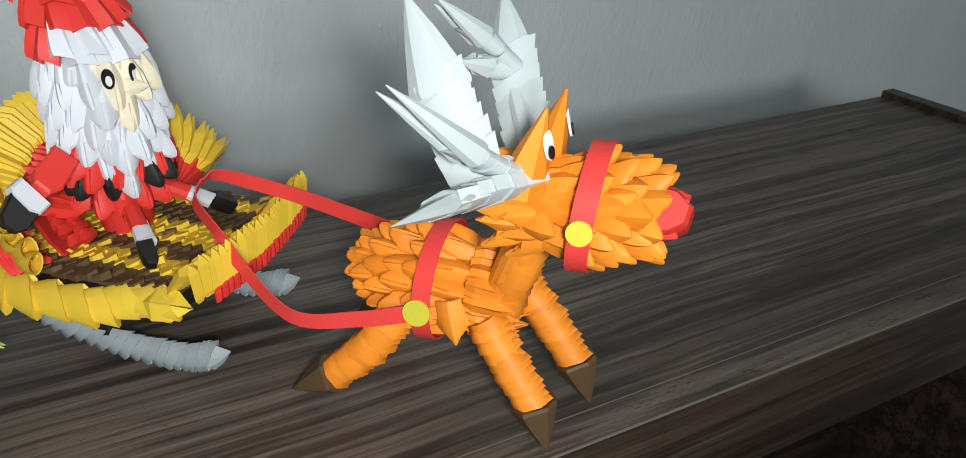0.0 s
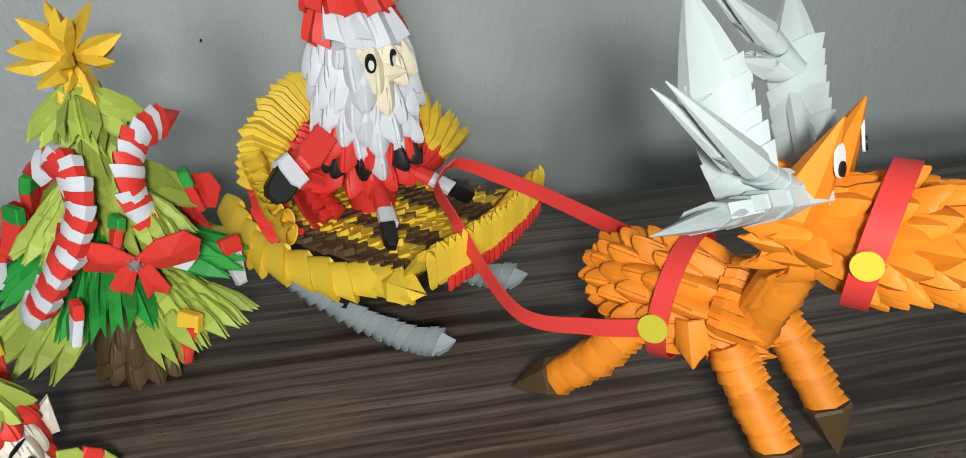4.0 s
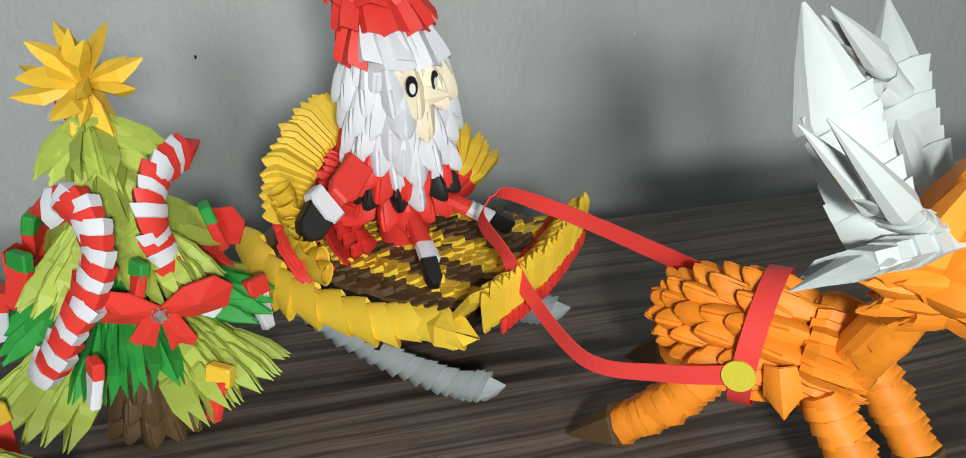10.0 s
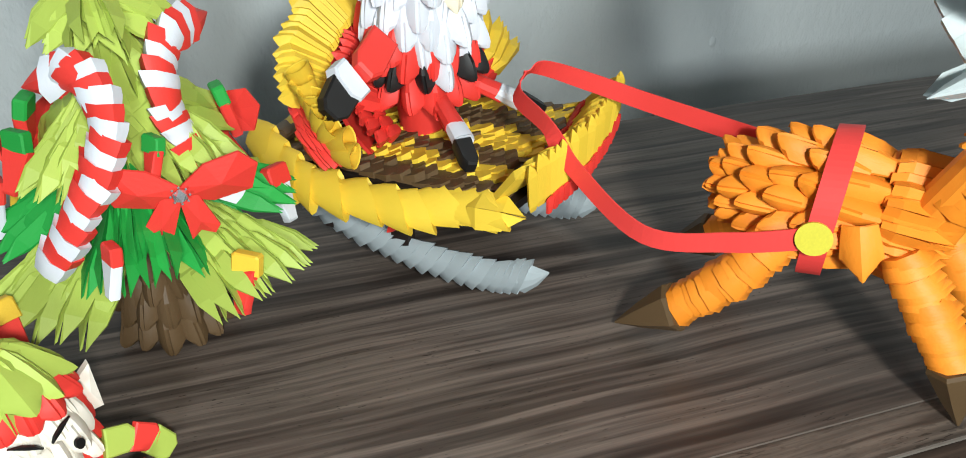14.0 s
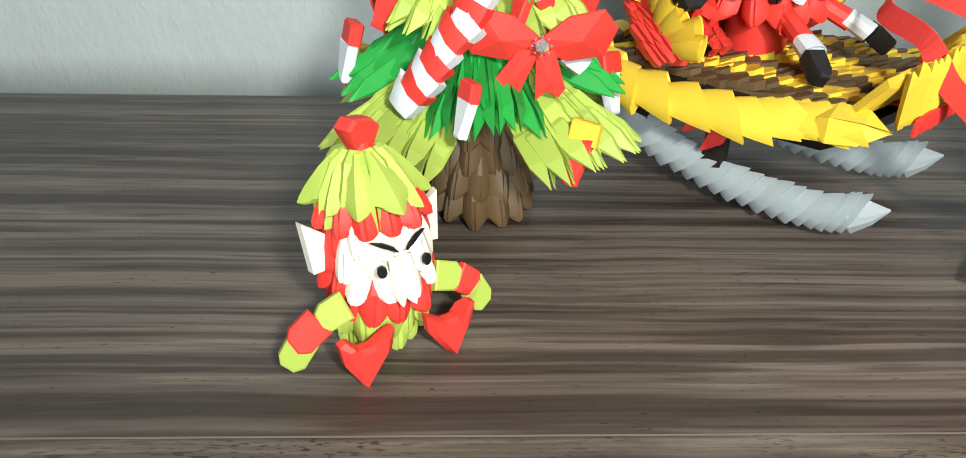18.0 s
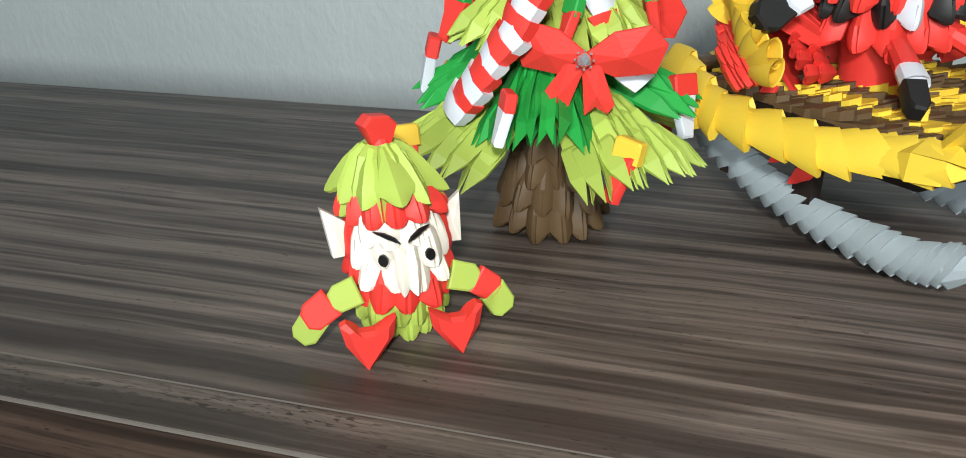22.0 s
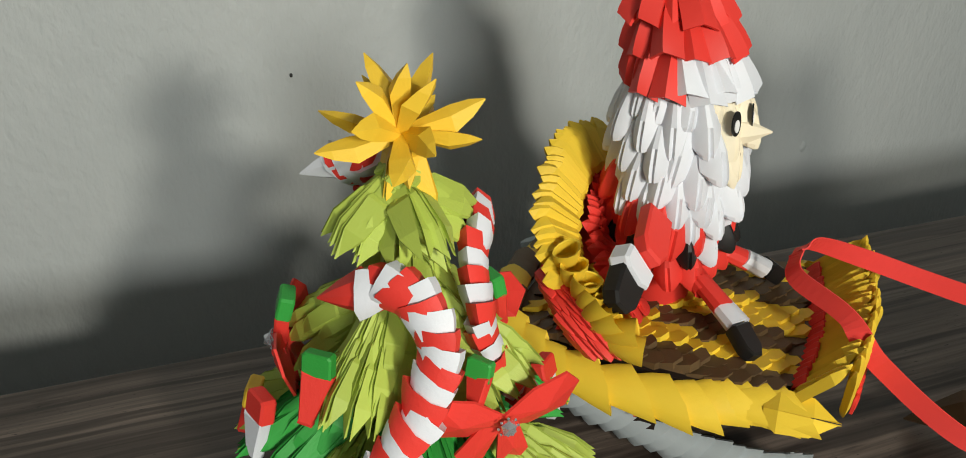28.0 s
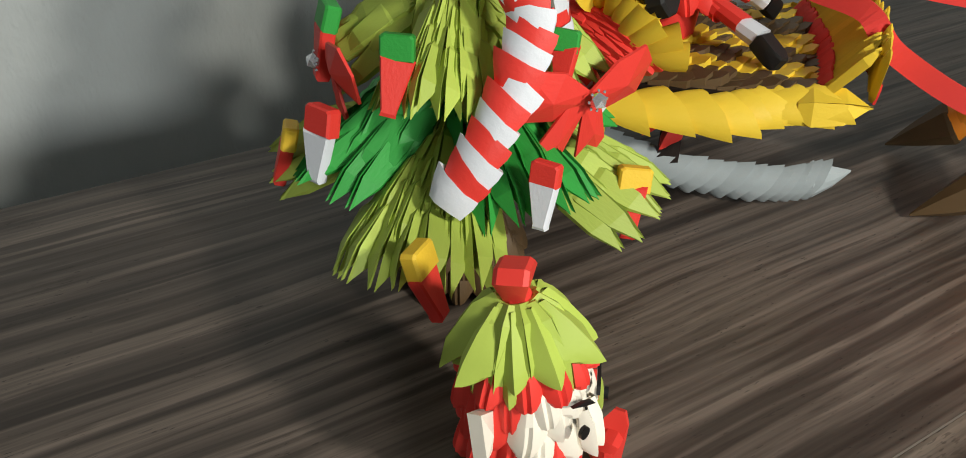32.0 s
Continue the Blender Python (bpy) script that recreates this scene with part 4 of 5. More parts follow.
# ears with the eyes on them
for base, apex, facing in ((dl(0.050, -0.050, 0.184), dl(0.0620, -0.0560, 0.2290), dd(0.95, -0.28, 0.10)), (dl(0.053, -0.022, 0.184), dl(0.0640, -0.0235, 0.2285), dd(0.98, 0.15, 0.12))):
    ear = part("ear", unit_mesh(("cone", round((apex - base).length, 4), 0.036, 0.024, (0, 0)), ORANGE), None, deer, m=Matrix.Translation(-Vector(DO)) @ aim(base, apex - base, facing))
    c = base + (apex - base) * 0.56 + facing.normalized() * 0.0064
    n = (facing + dd(0, 0, 0.12)).normalized()
    down = (n * n.z - Vector((0, 0, 1))).normalized()
    on_deer("eye_white", disc(c, facing + dd(0, 0, 0.12), 0.0036, 0.0012, 2.0), EYE_WHITE, "white oval paper eye", None)
    on_deer("pupil", disc(c + n * 0.0009 + down * 0.0034, facing + dd(0, 0, 0.12), 0.0024, 0.0012, 1.35), INK)
brow = Pieces(deer, "brow_unit", 47, 3)
for v in (-0.054, -0.036, -0.018):
    brow.put(("petal", 0.036, 0.020, 0.007, 0.7, 0.8, 0.7, 0.3), aim(dl(0.026, v, 0.1830), dd(0.95, 0, 0.10), (0, 0, 1)), ORANGE)

# legs and hooves
for pts, hoof in (
    ([dl(0.026, -0.020, 0.082), dl(0.043, -0.023, 0.058), dl(0.060, -0.025, 0.032)], dl(0.070, -0.026, 0.0)),
    ([dl(0.034, 0.028, 0.084), dl(0.054, 0.028, 0.060), dl(0.075, 0.027, 0.030)], dl(0.087, 0.026, 0.0)),
    ([dl(-0.028, -0.024, 0.078), dl(-0.046, -0.027, 0.050), dl(-0.072, -0.028, 0.024)], dl(-0.103, -0.029, 0.003)),
    ([dl(-0.028, 0.036, 0.078), dl(-0.046, 0.046, 0.050), dl(-0.072, 0.054, 0.024)], dl(-0.102, 0.060, 0.003)),
):
    ahead = dd(1, 0, 0) if pts[-1].z > 0.026 else dd(0.3, 0, 1)
    leg_core = on_deer("leg", core(pts, 0.016, 0.016, ahead), ORANGE)
    leg = Pieces(leg_core, "leg_unit", 51, 2, 0.0003)
    stack(leg, pts, 14, dd(0.12, -1, 0.1), 0.0215, 0.0195, 0.0220, 0.0200, [ORANGE], 0.26, 0.93, 1.25, 0.11)
    way = hoof - pts[-1]
    ob = part("hoof", unit_mesh(("cone", round(way.length + 0.004, 4), 0.0285, 0.0275, (0, 0)), BROWN), None, leg_core, "pointed brown paper hoof", m=Matrix.Translation(-Vector(DO)) @ aim(pts[-1] - way.normalized() * 0.004, way, ahead))

# antlers: broad upright blades and slimmer forked prongs
ANTLERS = (
    (dl(0.050, -0.052, 0.188), (
        ([dl(0.052, -0.050, 0.187), dl(0.034, -0.080, 0.190), dl(0.0100, -0.1185, 0.1895)], 5, dd(-0.8, -0.5, 0.6), 0.028, False),
        ([dl(0.054, -0.049, 0.188), dl(0.032, -0.080, 0.212), dl(0.0075, -0.1175, 0.2505)], 8, dd(-0.5, -1, 0.1), 0.028, True),
        ([dl(0.034, -0.066, 0.192), dl(0.014, -0.053, 0.220), dl(-0.0110, -0.0375, 0.2660)], 6, dd(0.15, -1, 0.15), 0.029, False))),
    (dl(0.048, -0.018, 0.188), (
        ([dl(0.046, -0.008, 0.184), dl(0.026, 0.022, 0.214), dl(0.0065, 0.0550, 0.2570)], 7, dd(0.15, -1, 0.15), 0.028, False),
        ([dl(0.026, 0.026, 0.220), dl(0.010, 0.008, 0.240), dl(-0.0095, -0.0160, 0.2620)], 4, dd(-0.6, -0.8, 0.2), 0.020, True),
        ([dl(0.026, 0.026, 0.218), dl(0.012, 0.012, 0.223), dl(0.000, -0.004, 0.229)], 3, dd(-0.6, -0.8, 0.2), 0.018, True))),
)
for base, prongs in ANTLERS:
    first = prongs[0][0]
    antler = on_deer("antler", core([base, first[1], 0.6 * first[1] + 0.4 * first[2]], 0.012, 0.008, (0, 0, 1)), ANTLER_WHITE, "white folded-paper antler")
    ant = Pieces(antler, "antler_unit", int(900 + 1000 * base.x), 1.5, 0.0003)
    for pts, n, back, w, forked in prongs:
        end = 0.56 if forked else 0.66
        k = 0.72
        if forked:
            chain(ant, pts, n - 1, back, w * k, w * 0.66, 0.012, 0.011, [ANTLER_WHITE], 0.20, 0.0, 0.40, k1=end, over=1.3)
        else:
            stack(ant, pts, n, back, w * 0.92, w * 0.84, 0.0125, 0.0110, [ANTLER_WHITE], -0.26, end, 1.2, 0.10)
        q, v = spline(pts, end - 0.08)
        ln = (pts[-1] - q).length
        if forked:
            axis = aim(q, pts[-1] - q, back)
            for side, cut in ((-1, 0.0), (1, 0.006)):
                o = axis.to_3x3() @ Vector((0.17 * w * side, 0, 0))
                way = (pts[-1] - q).normalized() + o.normalized() * 0.02
                ant.put(("cone", round(ln - cut, 4), round(min(w, 0.026) * 0.52, 4), 0.0130, (0.0, 0.0)), aim(q + o, way, back), ANTLER_WHITE)
        else:
            ant.put(("cone", round(ln + 0.001, 4), round(w * 1.02, 4), 0.0115, (0.0, 0.0)), aim(q, pts[-1] - q, back), ANTLER_WHITE)

# harness bands with yellow discs
def hoop(c, axis, ru, rv, width, n=72, tilt=0.0):
    m = aim(c, axis, (0, 0, 1))
    pts, acr = [], []
    verts, faces = [], []
    for i in range(n):
        a = 2 * math.pi * i / n
        for r, z in ((1.0, -0.5), (1.0, 0.5), (0.975, 0.5), (0.975, -0.5)):
            verts.append(m @ Vector((ru * r * math.cos(a), rv * r * math.sin(a), width * z + tilt * math.sin(a))))
    for i in range(n):
        for j in range(4):
            b, e = 4 * i + j, 4 * i + (j + 1) % 4
            b2, e2 = (b + 4) % (4 * n), (e + 4) % (4 * n)
            faces.append((b, e, e2, b2))
    return verts, faces


chest = on_deer("chest_band", hoop(dl(-0.010, 0.005, 0.089), dd(1, 0, 0.12), 0.0372, 0.0376, 0.0115, tilt=0.006), BAND, "red paper band")
on_deer("band_disc", disc(dl(-0.0115, -0.0330, 0.0875), dd(0.1, -1, 0.15), 0.0082, 0.0014), plain("yellow_card", (0.62, 0.55, 0.045), 0.5), "round yellow paper disc")
on_deer("muzzle_band", hoop(dl(0.083, -0.0355, 0.1735), dd(1, 0, 0.05), 0.0332, 0.0328, 0.0110, tilt=0.004), BAND, "red paper band")
on_deer("band_disc", disc(dl(0.083, -0.0692, 0.1755), dd(0.1, -1, 0.12), 0.0062, 0.0014), plain("bright_yellow_card", (0.72, 0.56, 0.04), 0.5), "round yellow paper disc")

# the reins: one long loop of red paper from the mitten to the harness
rein_to = dl(-0.0125, -0.0322, 0.0865)
reins = thing("paper_reins", "long red paper strip looped from the mitten to the harness", "reins", (0.115, 0.404, 0.119))
RO = (0.115, 0.404, 0.119)
near_pts = [sl(0.078, 0.002, 0.124), sl(0.080, -0.010, 0.116), sl(0.106, -0.030, 0.111), sl(0.125, -0.036, 0.092), Vector((0.145, 0.306, 0.074)), Vector((0.178, 0.280, 0.078)), rein_to]
part("near_rein", local_of(RO, ribbon(near_pts, 0.0115, [(0.3, -0.5, 1), (0.2, -0.5, 1), (0, 0, 1), (0.15, -0.15, 1), (0.1, -0.3, 1), (0, -0.1, 1), (0, 0, 1)], 48)), BAND, reins)
far_pts = [sl(0.078, 0.002, 0.124), sl(0.086, 0.010, 0.127), sl(0.112, 0.020, 0.119), sl(0.145, 0.026, 0.110), dl(-0.052, 0.024, 0.106)]
part("far_rein", local_of(RO, ribbon(far_pts, 0.0115, [(0.5, -0.6, 0.8), (0.4, -0.6, 0.8), (0.2, -0.3, 1), (0.1, -0.2, 1), (0, 0, 1)], 40)), BAND, reins)


# ---- the tree ----
TX, TY = -0.0915, 0.410
tree = thing("paper_tree", "christmas tree folded from lime and dark green paper units", "paper tree", (TX, TY, 0.0))
TO = (TX, TY, 0.0)


def tr(az, r, z):
    return Vector((TX + r * math.cos(math.radians(az)), TY + r * math.sin(math.radians(az)), z))


trunk = Pieces(tree, "trunk_unit", 71, 4)
for k, (z, r, n) in enumerate(((0.050, 0.020, 10), (0.036, 0.022, 12), (0.022, 0.025, 12), (0.009, 0.028, 13))):
    for i in range(n):
        a = 360 * (i + 0.5 * (k % 2)) / n
        o = tr(a, 1, 0) - tr(a, 0, 0)
        trunk.put(("scale", 0.026, 0.0150, 0.0075), aim(tr(a, r - 0.008, z + 0.016), o * 0.30 + Vector((0, 0, -1)), o), BROWN)
cv = [tr(a, r, z) for z, r in ((0.052, 0.014), (0.066, 0.016), (0.10, 0.018), (0.2, 0.006)) for a in range(0, 360, 30)]
cf = [(k * 12 + i, k * 12 + (i + 1) % 12, k * 12 + 12 + (i + 1) % 12, k * 12 + 12 + i) for k in range(3) for i in range(12)] + [tuple(range(11, -1, -1)), tuple(range(36, 48))]
bv = [tr(a, r, z) for z, r in ((0.0, 0.019), (0.056, 0.016)) for a in range(0, 360, 30)]
bf = [(i, (i + 1) % 12, 12 + (i + 1) % 12, 12 + i) for i in range(12)] + [tuple(range(11, -1, -1)), tuple(range(12, 24))]
part("trunk", local_of(TO, (bv, bf)), BROWN, tree)
part("crown_core", local_of(TO, (cv, cf)), LIME, tree)


def fan(az, z, r, reach, drop, rows, cols, spread, mat, seed, name="branch_unit", size=0.034, width=0.0105, steep=1.0):
    """One bough: rows of leaves one behind the other, spread like a fan, tips out and down."""
    bough = part("bough", local_of(TO, core([tr(az, 0.004, z + 0.012), tr(az, r, z + 0.004), tr(az, r + 0.7 * reach, z - 0.7 * drop)], 0.012, 0.008, (0, 0, 1), 6)), mat, tree)
    out = Pieces(bough, name, seed, 3.0, 0.0006)
    for j in range(rows):
        f = j / max(1, rows - 1)
        m = cols - (j % 2)
        for i in range(m):
            k = (i / (m - 1)) * 2 - 1
            a = az + spread * k * (0.75 + 0.25 * f)
            o = tr(a, 1, 0) - tr(a, 0, 0)
            rr = r + reach * f * (1 - 0.22 * k * k)
            zz = z - drop * f - 0.006 * k * k
            way = o * 1.0 + Vector((0, 0, -0.75 - 0.45 * (1 - f) * 0.6 - 0.25 * k * k)) * steep
            at = tr(a, rr - 0.012, zz + 0.012)
            out.put(("leaf", size, width, 0.0078, 0.16), aim(at, way, o * 0.7 + Vector((0, 0, 1))), mat)


S0 = -45
for q in range(4):
    fan(S0 + 90 * q, 0.082, 0.026, 0.046, 0.022, 5, 9, 24, LIME, 100 + q, "lower_branch_unit", 0.038, 0.0160, 0.50)
    fan(S0 + 45 + 90 * q, 0.106, 0.018, 0.034, 0.028, 4, 9, 29, GREEN, 110 + q, "green_branch_unit", 0.040, 0.0155, 0.58)
    fan(S0 + 90 * q, 0.140, 0.014, 0.030, 0.024, 5, 7, 25, LIME, 120 + q, "middle_branch_unit", 0.034, 0.0150, 0.68)
    fan(S0 + 52 + 90 * q, 0.188, 0.004, 0.014, 0.009, 3, 5, 24, LIME, 140 + q, "top_branch_unit", 0.033, 0.0170, 0.75)

# drooping pairs that fill the crown between the boughs
fill = Pieces(tree, "inner_unit", 145, 4, 0.0006)
for j in range(7):
    z = 0.178 - 0.0150 * j
    n = 8 + j
    for i in range(n):
        a = 360 * (i + 0.5 * (j % 2)) / n
        o = tr(a, 1, 0) - tr(a, 0, 0)
        fill.put(("leaf", 0.034, 0.0125, 0.0075, 0.12), aim(tr(a, 0.004 + 0.0028 * j, z), o * (0.42 + 0.03 * j) + Vector((0, 0, -1)), o), GREEN if j > 4 else LIME)

# the star
star = thing("paper_star", "many-pointed golden paper star on the tree top", "star", (TX, TY, 0.2))
sp = Pieces(star, "star_unit", 151, 3)
SC = Vector((TX + 0.001, TY + 0.000, 0.2135))
srng = random.Random(8)
for n, lat in ((1, 84), (4, 54), (6, 20), (5, -8), (2, -32)):
    for i in range(n):
        a = math.radians(360 * (i + 0.37 * (lat < 30)) / n + 25 + srng.uniform(-9, 9))
        b = math.radians(lat + srng.uniform(-9, 9))
        o = Vector((math.cos(a) * math.cos(b), math.sin(a) * math.cos(b), math.sin(b)))
        sp.put(("spear", round(srng.uniform(0.029, 0.036) if lat > -20 else 0.023, 3), 0.0115, 0.0100, srng.choice((-0.34, 0.34))), aim(SC + o * 0.001, o, Vector((srng.uniform(-1, 1), srng.uniform(-1, 1), srng.uniform(-1, 1)))), GOLD)
for i in range(4):
    o = tr(90 * i + 45, 1, 0) - tr(90 * i + 45, 0, 0)
    sp.put(("leaf", 0.032, 0.011, 0.008, 0.2), aim(SC - Vector((0, 0, 0.004)), o * 0.35 + Vector((0, 0, -1)), o), GOLD, "star_foot_unit")

# candy canes
CL = "striped red and white paper candy cane on the tree"


def cane(pts, back, n, seed, w=0.0180, d=0.0125, end=RED, tooth=0.20):
    at = pts[0]
    ob = thing("candy_cane", CL, "candy cane", at, "candy canes on the tree")
    pc = Pieces(ob, "cane_unit", seed, 3.2, 0.0004)
    stack(pc, pts, n, back, w, w, d, d, [WHITE, RED], tooth, over=1.18, flare=0.19)
    q, v = spline(pts, 1.0)
    pc.put(("cone", 0.024, w * 1.05, d * 0.9, (0.0, 0.0)), aim(q, v, back), end, "cane_tip")


cane([(-0.129, 0.353, 0.082), (-0.116, 0.352, 0.100), (-0.102, 0.354, 0.119), (-0.093, 0.358, 0.137), (-0.0925, 0.367, 0.154), (-0.100, 0.379, 0.163), (-0.112, 0.389, 0.159)], (-0.5, -0.8, 0.35), 19, 161)
cane([(-0.044, 0.377, 0.096), (-0.056, 0.377, 0.112), (-0.066, 0.378, 0.132), (-0.068, 0.384, 0.152), (-0.063, 0.400, 0.167), (-0.054, 0.420, 0.168)], (0.86, -0.48, 0.15), 18, 162, 0.0175, 0.0120)
cane([(-0.100, 0.452, 0.110), (-0.094, 0.456, 0.140), (-0.094, 0.450, 0.172), (-0.097, 0.442, 0.188), (-0.103, 0.445, 0.190), (-0.106, 0.447, 0.189)], (0.3, 0.9, 0.3), 17, 163, end=WHITE)


# small two-coloured ornaments, like stockings
def ornament(at, cap, bag, az, lean=0.25, size=1.0):
    names = {RED: "red", WHITE: "white", GREEN: "green", GOLD: "yellow"}
    ob = thing("ornament", f"{names[bag]} folded-paper ornament with a {names[cap]} top", "ornament", at, "ornaments on the tree")
    o = Vector((math.cos(math.radians(az)), math.sin(math.radians(az)), 0))
    pc = Pieces(ob, "bag", int(1e4 * abs(at[0] + at[2])), 4, 0.0003)
    down = -Vector((0, 0, 1)) + o * lean
    up = Vector((0, 0, 1)) - o * lean
    p = Vector(at) + o * 0.005
    pc.put(("tab", 0.0112 * size, 0.0142 * size, 0.0070 * size, 0.0, 0.10), aim(p, up, o), cap, "cap")
    pc.put(("tab", 0.0225 * size, 0.0138 * size, 0.0062 * size, 0.70, 0.06), aim(p + up.normalized() * 0.0015, down, o), bag, "bag")


ORN = (
    ((-0.043, 0.350, 0.066), GOLD, RED, -125), ((-0.153, 0.340, 0.068), GOLD, RED, -50, 0.95), ((-0.131, 0.386, 0.128), GREEN, RED, -130, 0.92),
    ((-0.071, 0.363, 0.128), GREEN, RED, -150, 0.78), ((-0.154, 0.407, 0.095), RED, WHITE, 205), ((-0.095, 0.338, 0.090), RED, WHITE, -150, 0.8),
    ((-0.027, 0.410, 0.080), RED, WHITE, -50), ((-0.041, 0.463, 0.058), GOLD, RED, 30), ((-0.050, 0.423, 0.124), GREEN, RED, 10),
    ((-0.137, 0.434, 0.126), GREEN, RED, 170), ((-0.156, 0.446, 0.072), GOLD, RED, 165),
)
for at, cap, bag, az, *size in ORN:
    ornament(at, cap, bag, az, 0.25, *size)


# red paper bows with a clear stone
def bow(at, az, group_label):
    ob = thing("paper_bow", group_label, "bow", at, "bows on the tree")
    o = Vector((math.cos(math.radians(az)), math.sin(math.radians(az)), 0.25))
    m = Matrix.Translation(-Vector(at)) @ aim(at, (0, 0, 1), o)
    for s in (-1, 1):
        wing = [(0.0, 0.002), (0.012 * s, 0.012), (0.028 * s, 0.015), (0.036 * s, 0.006), (0.032 * s, -0.008), (0.014 * s, -0.010), (0.0, -0.004)]
        f = flap(wing if s < 0 else wing, 0.0012, 0.004)
        part("wing", mesh_of("wing", f[0], f[1] if s > 0 else f[1], RED), None, ob, m=m @ pose(0, 0.004, 0, -14, 0, -12 * s))
    for s, ln in ((-0.5, 0.026), (0.9, 0.030)):
        tail = [(-0.004, 0.0), (0.004, 0.0), (0.009, -ln), (0.003, -ln * 0.86), (-0.002, -ln * 1.04), (-0.006, -ln * 0.9)]
        f = flap(tail, 0.0012, 0.002)
        part("tail", mesh_of("tail", f[0], f[1], RED), None, ob, m=m @ pose(0.004 * s, 0.003, -0.002, -10, -28 * s, 0))
    bm = bmesh.new()
    bmesh.ops.create_icosphere(bm, subdivisions=1, radius=0.0036)
    stone = part("stone", bm, CHROME, ob, "small clear cut stone", m=m @ pose(0, 0.009, 0.0))
    for i in range(8):
        bm = bmesh.new()
        bmesh.ops.create_icosphere(bm, subdivisions=1, radius=0.0007)
        part("setting", bm, CHROME, ob, m=m @ pose(0.0042 * math.cos(i * 0.785), 0.0085, 0.0042 * math.sin(i * 0.785)))


bow((-0.067, 0.357, 0.111), -90, "red paper bow with a clear stone on the tree")
bow((-0.140, 0.431, 0.114), 165, "red paper bow with a clear stone on the tree")
bow((-0.060, 0.441, 0.112), 75, "red paper bow with a clear stone on the tree")


# ---- the small doll with pointed ears ----
EX, EY = -0.137, 0.2885
EF = -59.0
elf = OneMesh(201, 3.0, 0.0003)


def el(a, b, z):
    """A place by the doll: a the way it looks, b to its left."""
    c, s = math.cos(math.radians(EF)), math.sin(math.radians(EF))
    return Vector((EX + c * a - s * b, EY + s * a + c * b, z))


def ed(a, b, z):
    return el(a, b, z) - el(0, 0, 0)


tongue = ("scale", 0.022, 0.0146, 0.0062)
ring_row(elf, EX, EY, EF, 0.0615, 0.0220, 11, ("leaf", 0.034, 0.0165, 0.0070, 0.05), 33, lambda a: LIME, 0.5)
ring_row(elf, EX, EY, EF, 0.0645, 0.0205, 10, ("petal", 0.029, 0.0165, 0.0060, 0.9, 0.5, 0.2, 0.7), 29, lambda a: LIME, 0.0)
ring_row(elf, EX, EY, EF, 0.0570, 0.0175, 12, ("petal", 0.028, 0.0135, 0.006, 0.8, 0.5, 0.4, 0.6), 22, lambda a: LIME if abs(a) > 60 else None, 0.5)
ring_row(elf, EX, EY, EF, 0.0560, 0.0190, 12, tongue, 19, lambda a: RED, 0.0)
ring_row(elf, EX, EY, EF, 0.0465, 0.0175, 12, tongue, 12, lambda a: PALE if abs(a) < 50 else RED, 0.5)
ring_row(elf, EX, EY, EF, 0.0370, 0.0178, 12, tongue, 6, lambda a: PALE if abs(a) < 70 else RED, 0.0)
ring_row(elf, EX, EY, EF, 0.0270, 0.0196, 12, tongue, 16, lambda a: PALE if abs(a) < 72 else RED, 0.5)
ring_row(elf, EX, EY, EF, 0.0175, 0.0175, 12, tongue, 9, lambda a: RED, 0.0)
ring_row(elf, EX, EY, EF, 0.0090, 0.0160, 12, tongue, 6, lambda a: LIME, 0.5)
ring_row(elf, EX, EY, EF, 0.0022, 0.0125, 11, tongue, 0, lambda a: LIME, 0.0)
cv = [el(r * math.cos(a), r * math.sin(a), z) for z, r in ((0.006, 0.010), (0.02, 0.0140), (0.058, 0.0140), (0.094, 0.004)) for a in [2 * math.pi * i / 12 for i in range(12)]]
cf = [(k * 12 + i, k * 12 + (i + 1) % 12, k * 12 + 12 + (i + 1) % 12, k * 12 + 12 + i) for k in range(3) for i in range(12)] + [tuple(range(11, -1, -1)), tuple(range(36, 48))]
elf.add((cv, cf), Matrix(), RED)
# red knob: a blunt packet standing on its point
elf.add(tab(0.0165, 0.0160, 0.0110, 0.0), aim(el(0, 0, 0.0885), (0, 0, 1), ed(1, 0.25, 0.2)) @ Matrix.Diagonal((0.95, 1, 1, 1)), RED)
for v in elf.verts[-24:]:
    g = 0.45 + 0.55 * min(1.0, max(0.0, (v.z - 0.0885) / 0.0085))
    c = el(0, 0, v.z)
    v.x, v.y = c.x + (v.x - c.x) * g, c.y + (v.y - c.y) * g
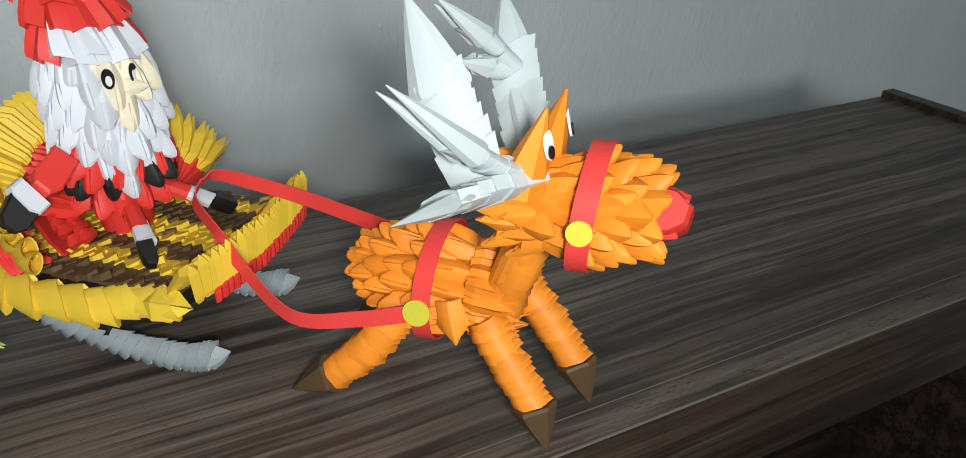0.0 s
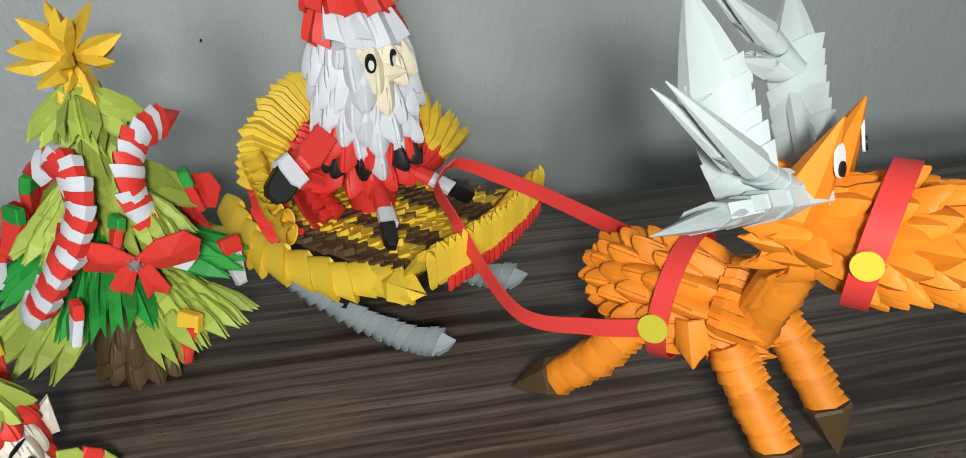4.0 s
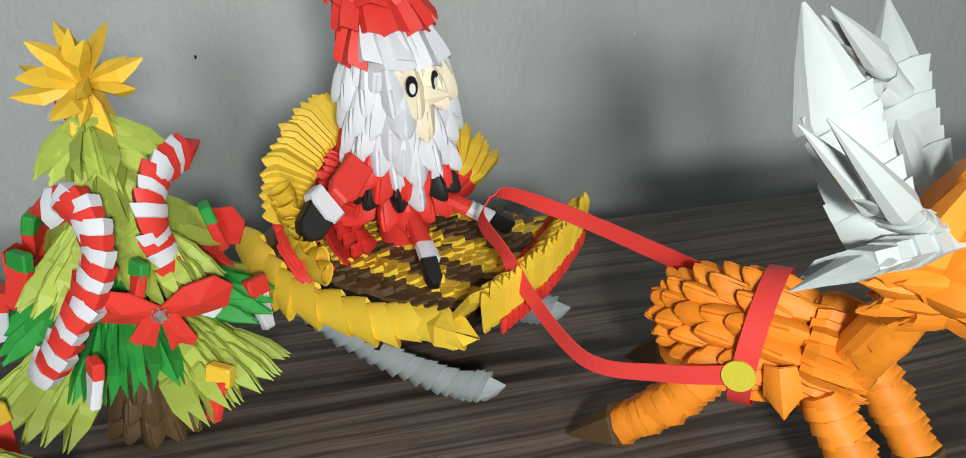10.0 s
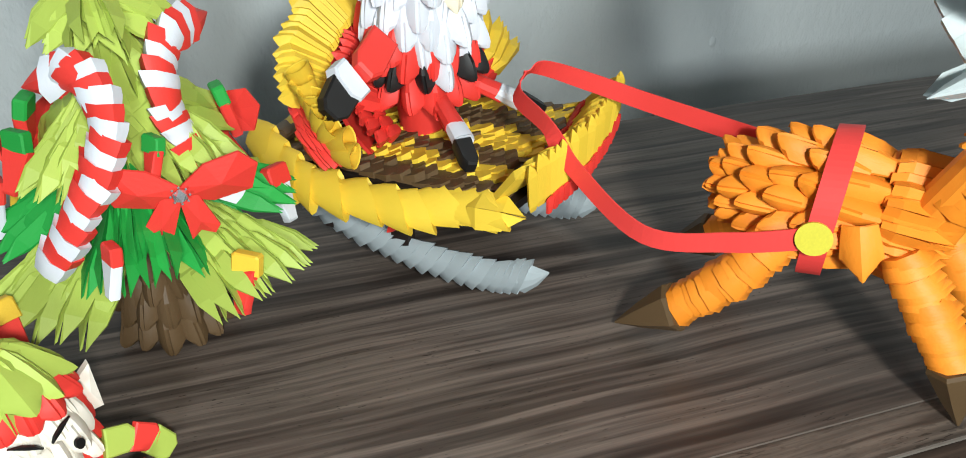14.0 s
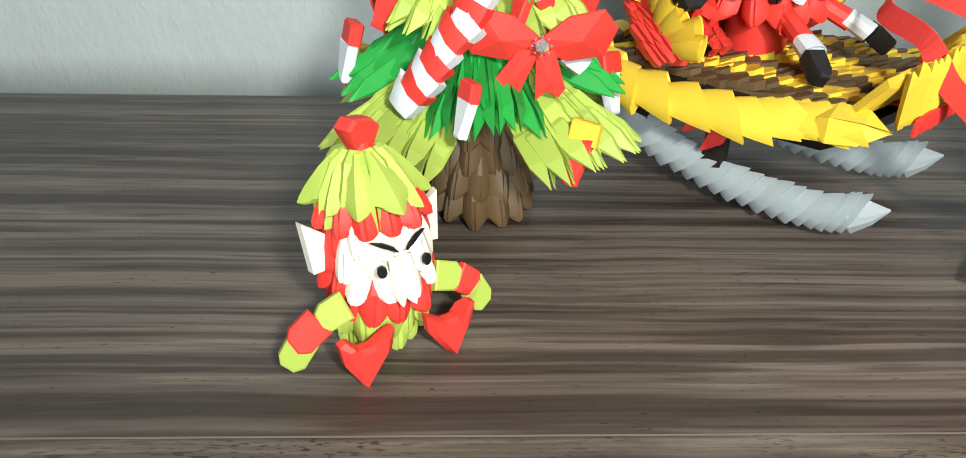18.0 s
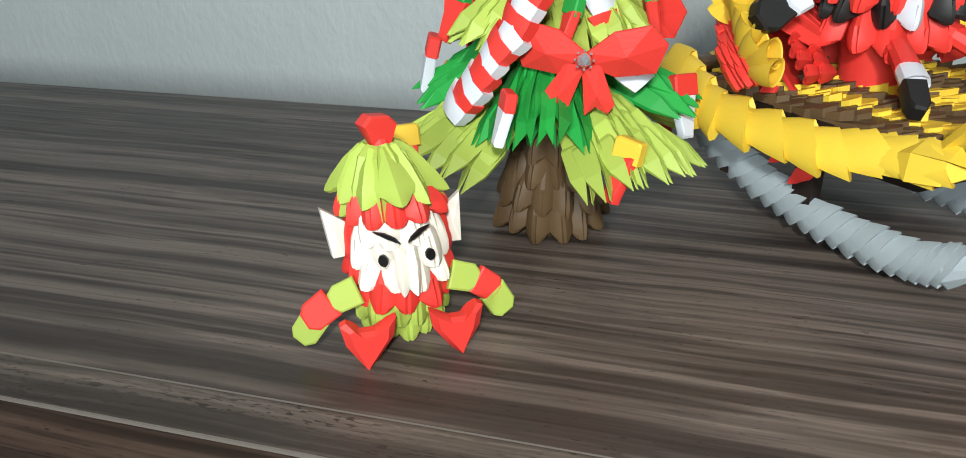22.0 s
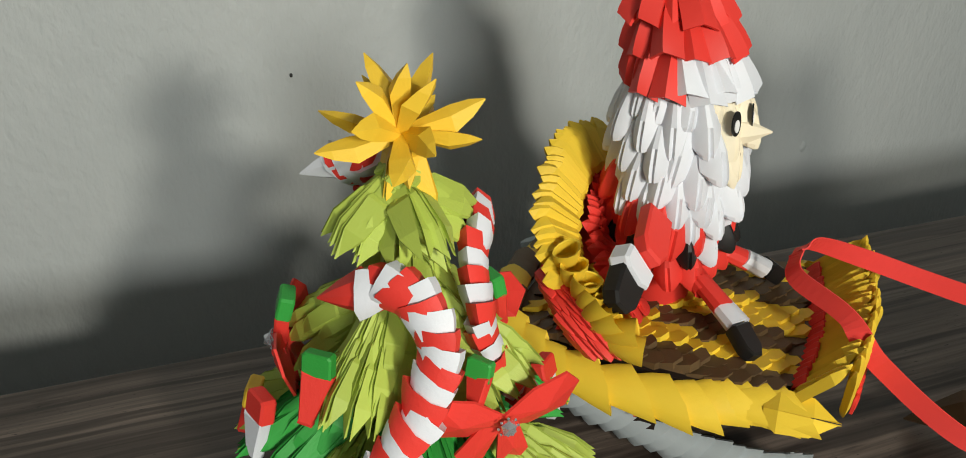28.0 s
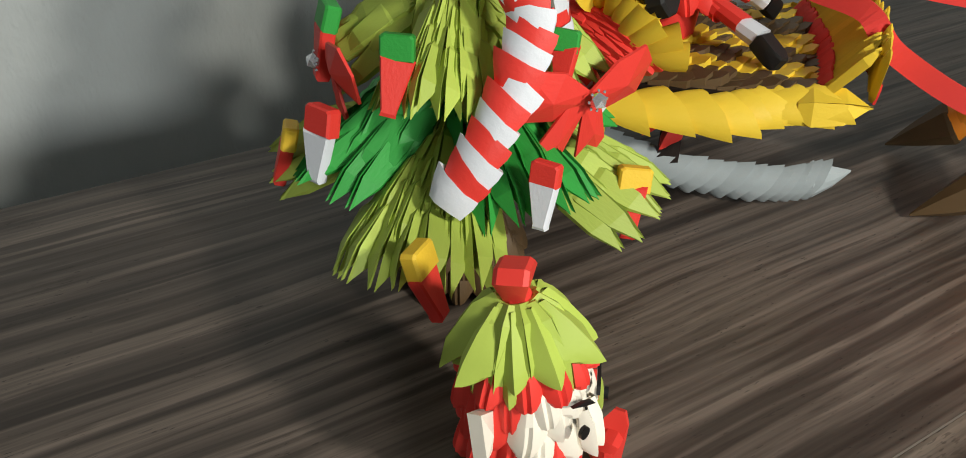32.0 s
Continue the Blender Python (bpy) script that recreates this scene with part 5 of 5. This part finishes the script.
# nose fold, ears, eyes, brows
for b in (-0.0026, 0.0026):
    elf.put(("petal", 0.020, 0.0065, 0.0042, 0.6, 0.3, 0.7, 0.7), aim(el(0.0220, b, 0.0480), ed(0.16, b * 8, -1), ed(1, b * 90, 0)), PALE)
for s in (-1, 1):
    at = el(0.0247, 0.0094 * s, 0.0450)
    elf.add(disc(at, ed(1, 0.35 * s, -0.05), 0.0020, 0.0014, 1.25), Matrix(), INK)
    brow_line = [(0.0, 0.0), (0.005, 0.0020), (0.0108, 0.0052), (0.0060, 0.0046), (0.0018, 0.0024)]
    f = flap([(-x * s, z) for x, z in (brow_line if s < 0 else brow_line[::-1])], 0.0012)
    elf.add(f, aim(el(0.0262, 0.0018 * s, 0.0510), ed(0.1, 0, 1), ed(1, 0.40 * s, 0)), INK)
    ear_line = [(0.0, 0.0), (-0.0025 * s, -0.0160), (-0.0075 * s, -0.0160), (-0.0090 * s, 0.0075)]
    f = flap(ear_line if s < 0 else ear_line[::-1], 0.0045, 0.0015)
    elf.add(f, aim(el(0.0, 0.0208 * s, 0.0555), (0, 0, 1), ed(1, -0.15 * s, 0)), PALE)
    # arms of three flat packets
    for b, z, tb, tz, mat in ((0.0200, 0.0285, 0.9, -0.40, LIME), (0.0315, 0.0245, 0.75, -0.65, RED), (0.0385, 0.0180, 0.65, -0.80, LIME)):
        elf.add(tab(0.0140, 0.0132, 0.0042, 0.06), aim(el(0.012, b * s, z), ed(0, tb * s, tz), ed(1, 0, 0.45)) @ jitter(elf.rng, 4, 0.0003), mat)
    # boots with curled toes
    boot = ((0.0070, 0.0245), (0.0170, 0.0190), (0.0250, 0.0190), (0.0305, 0.0250), (0.0335, 0.0235), (0.0315, 0.0130), (0.0235, 0.0), (0.0175, 0.0025), (0.0085, 0.0150))
    boot = [(0.0075 + 0.88 * (b - 0.0075), 0.86 * z) for b, z in boot]
    n, c = len(boot), (0.0180, 0.0120)
    ring = [[el(0.0305 - o, s * (c[0] + (b - c[0]) * g), c[1] + (z - c[1]) * g if z else 0.0) for b, z in boot] for o, g in ((0.0, 0.70), (0.0025, 1.0), (0.0065, 1.0), (0.009, 0.7))]
    bf = [(r * n + i, r * n + (i + 1) % n, (r + 1) * n + (i + 1) % n, (r + 1) * n + i) for r in range(3) for i in range(n)] + [tuple(range(n - 1, -1, -1)), tuple(range(3 * n, 4 * n))]
    elf.add((sum(ring, []), bf if s > 0 else [q[::-1] for q in bf]), Matrix(), RED)
# it leans back a little
for v in elf.verts:
    ahead = (v.x - EX) * math.cos(math.radians(EF)) + (v.y - EY) * math.sin(math.radians(EF))
    v.z += 0.14 * ahead * min(1.0, v.z / 0.05)
    v.x -= 0.10 * max(0.0, v.z - 0.045)
    v.z -= 0.10 * max(0.0, v.z - 0.060)
tagged(elf.done("pointy_eared_doll", (EX, EY, 0.0)), "small folded-paper doll with lime hat and red beard on the shelf", "doll")
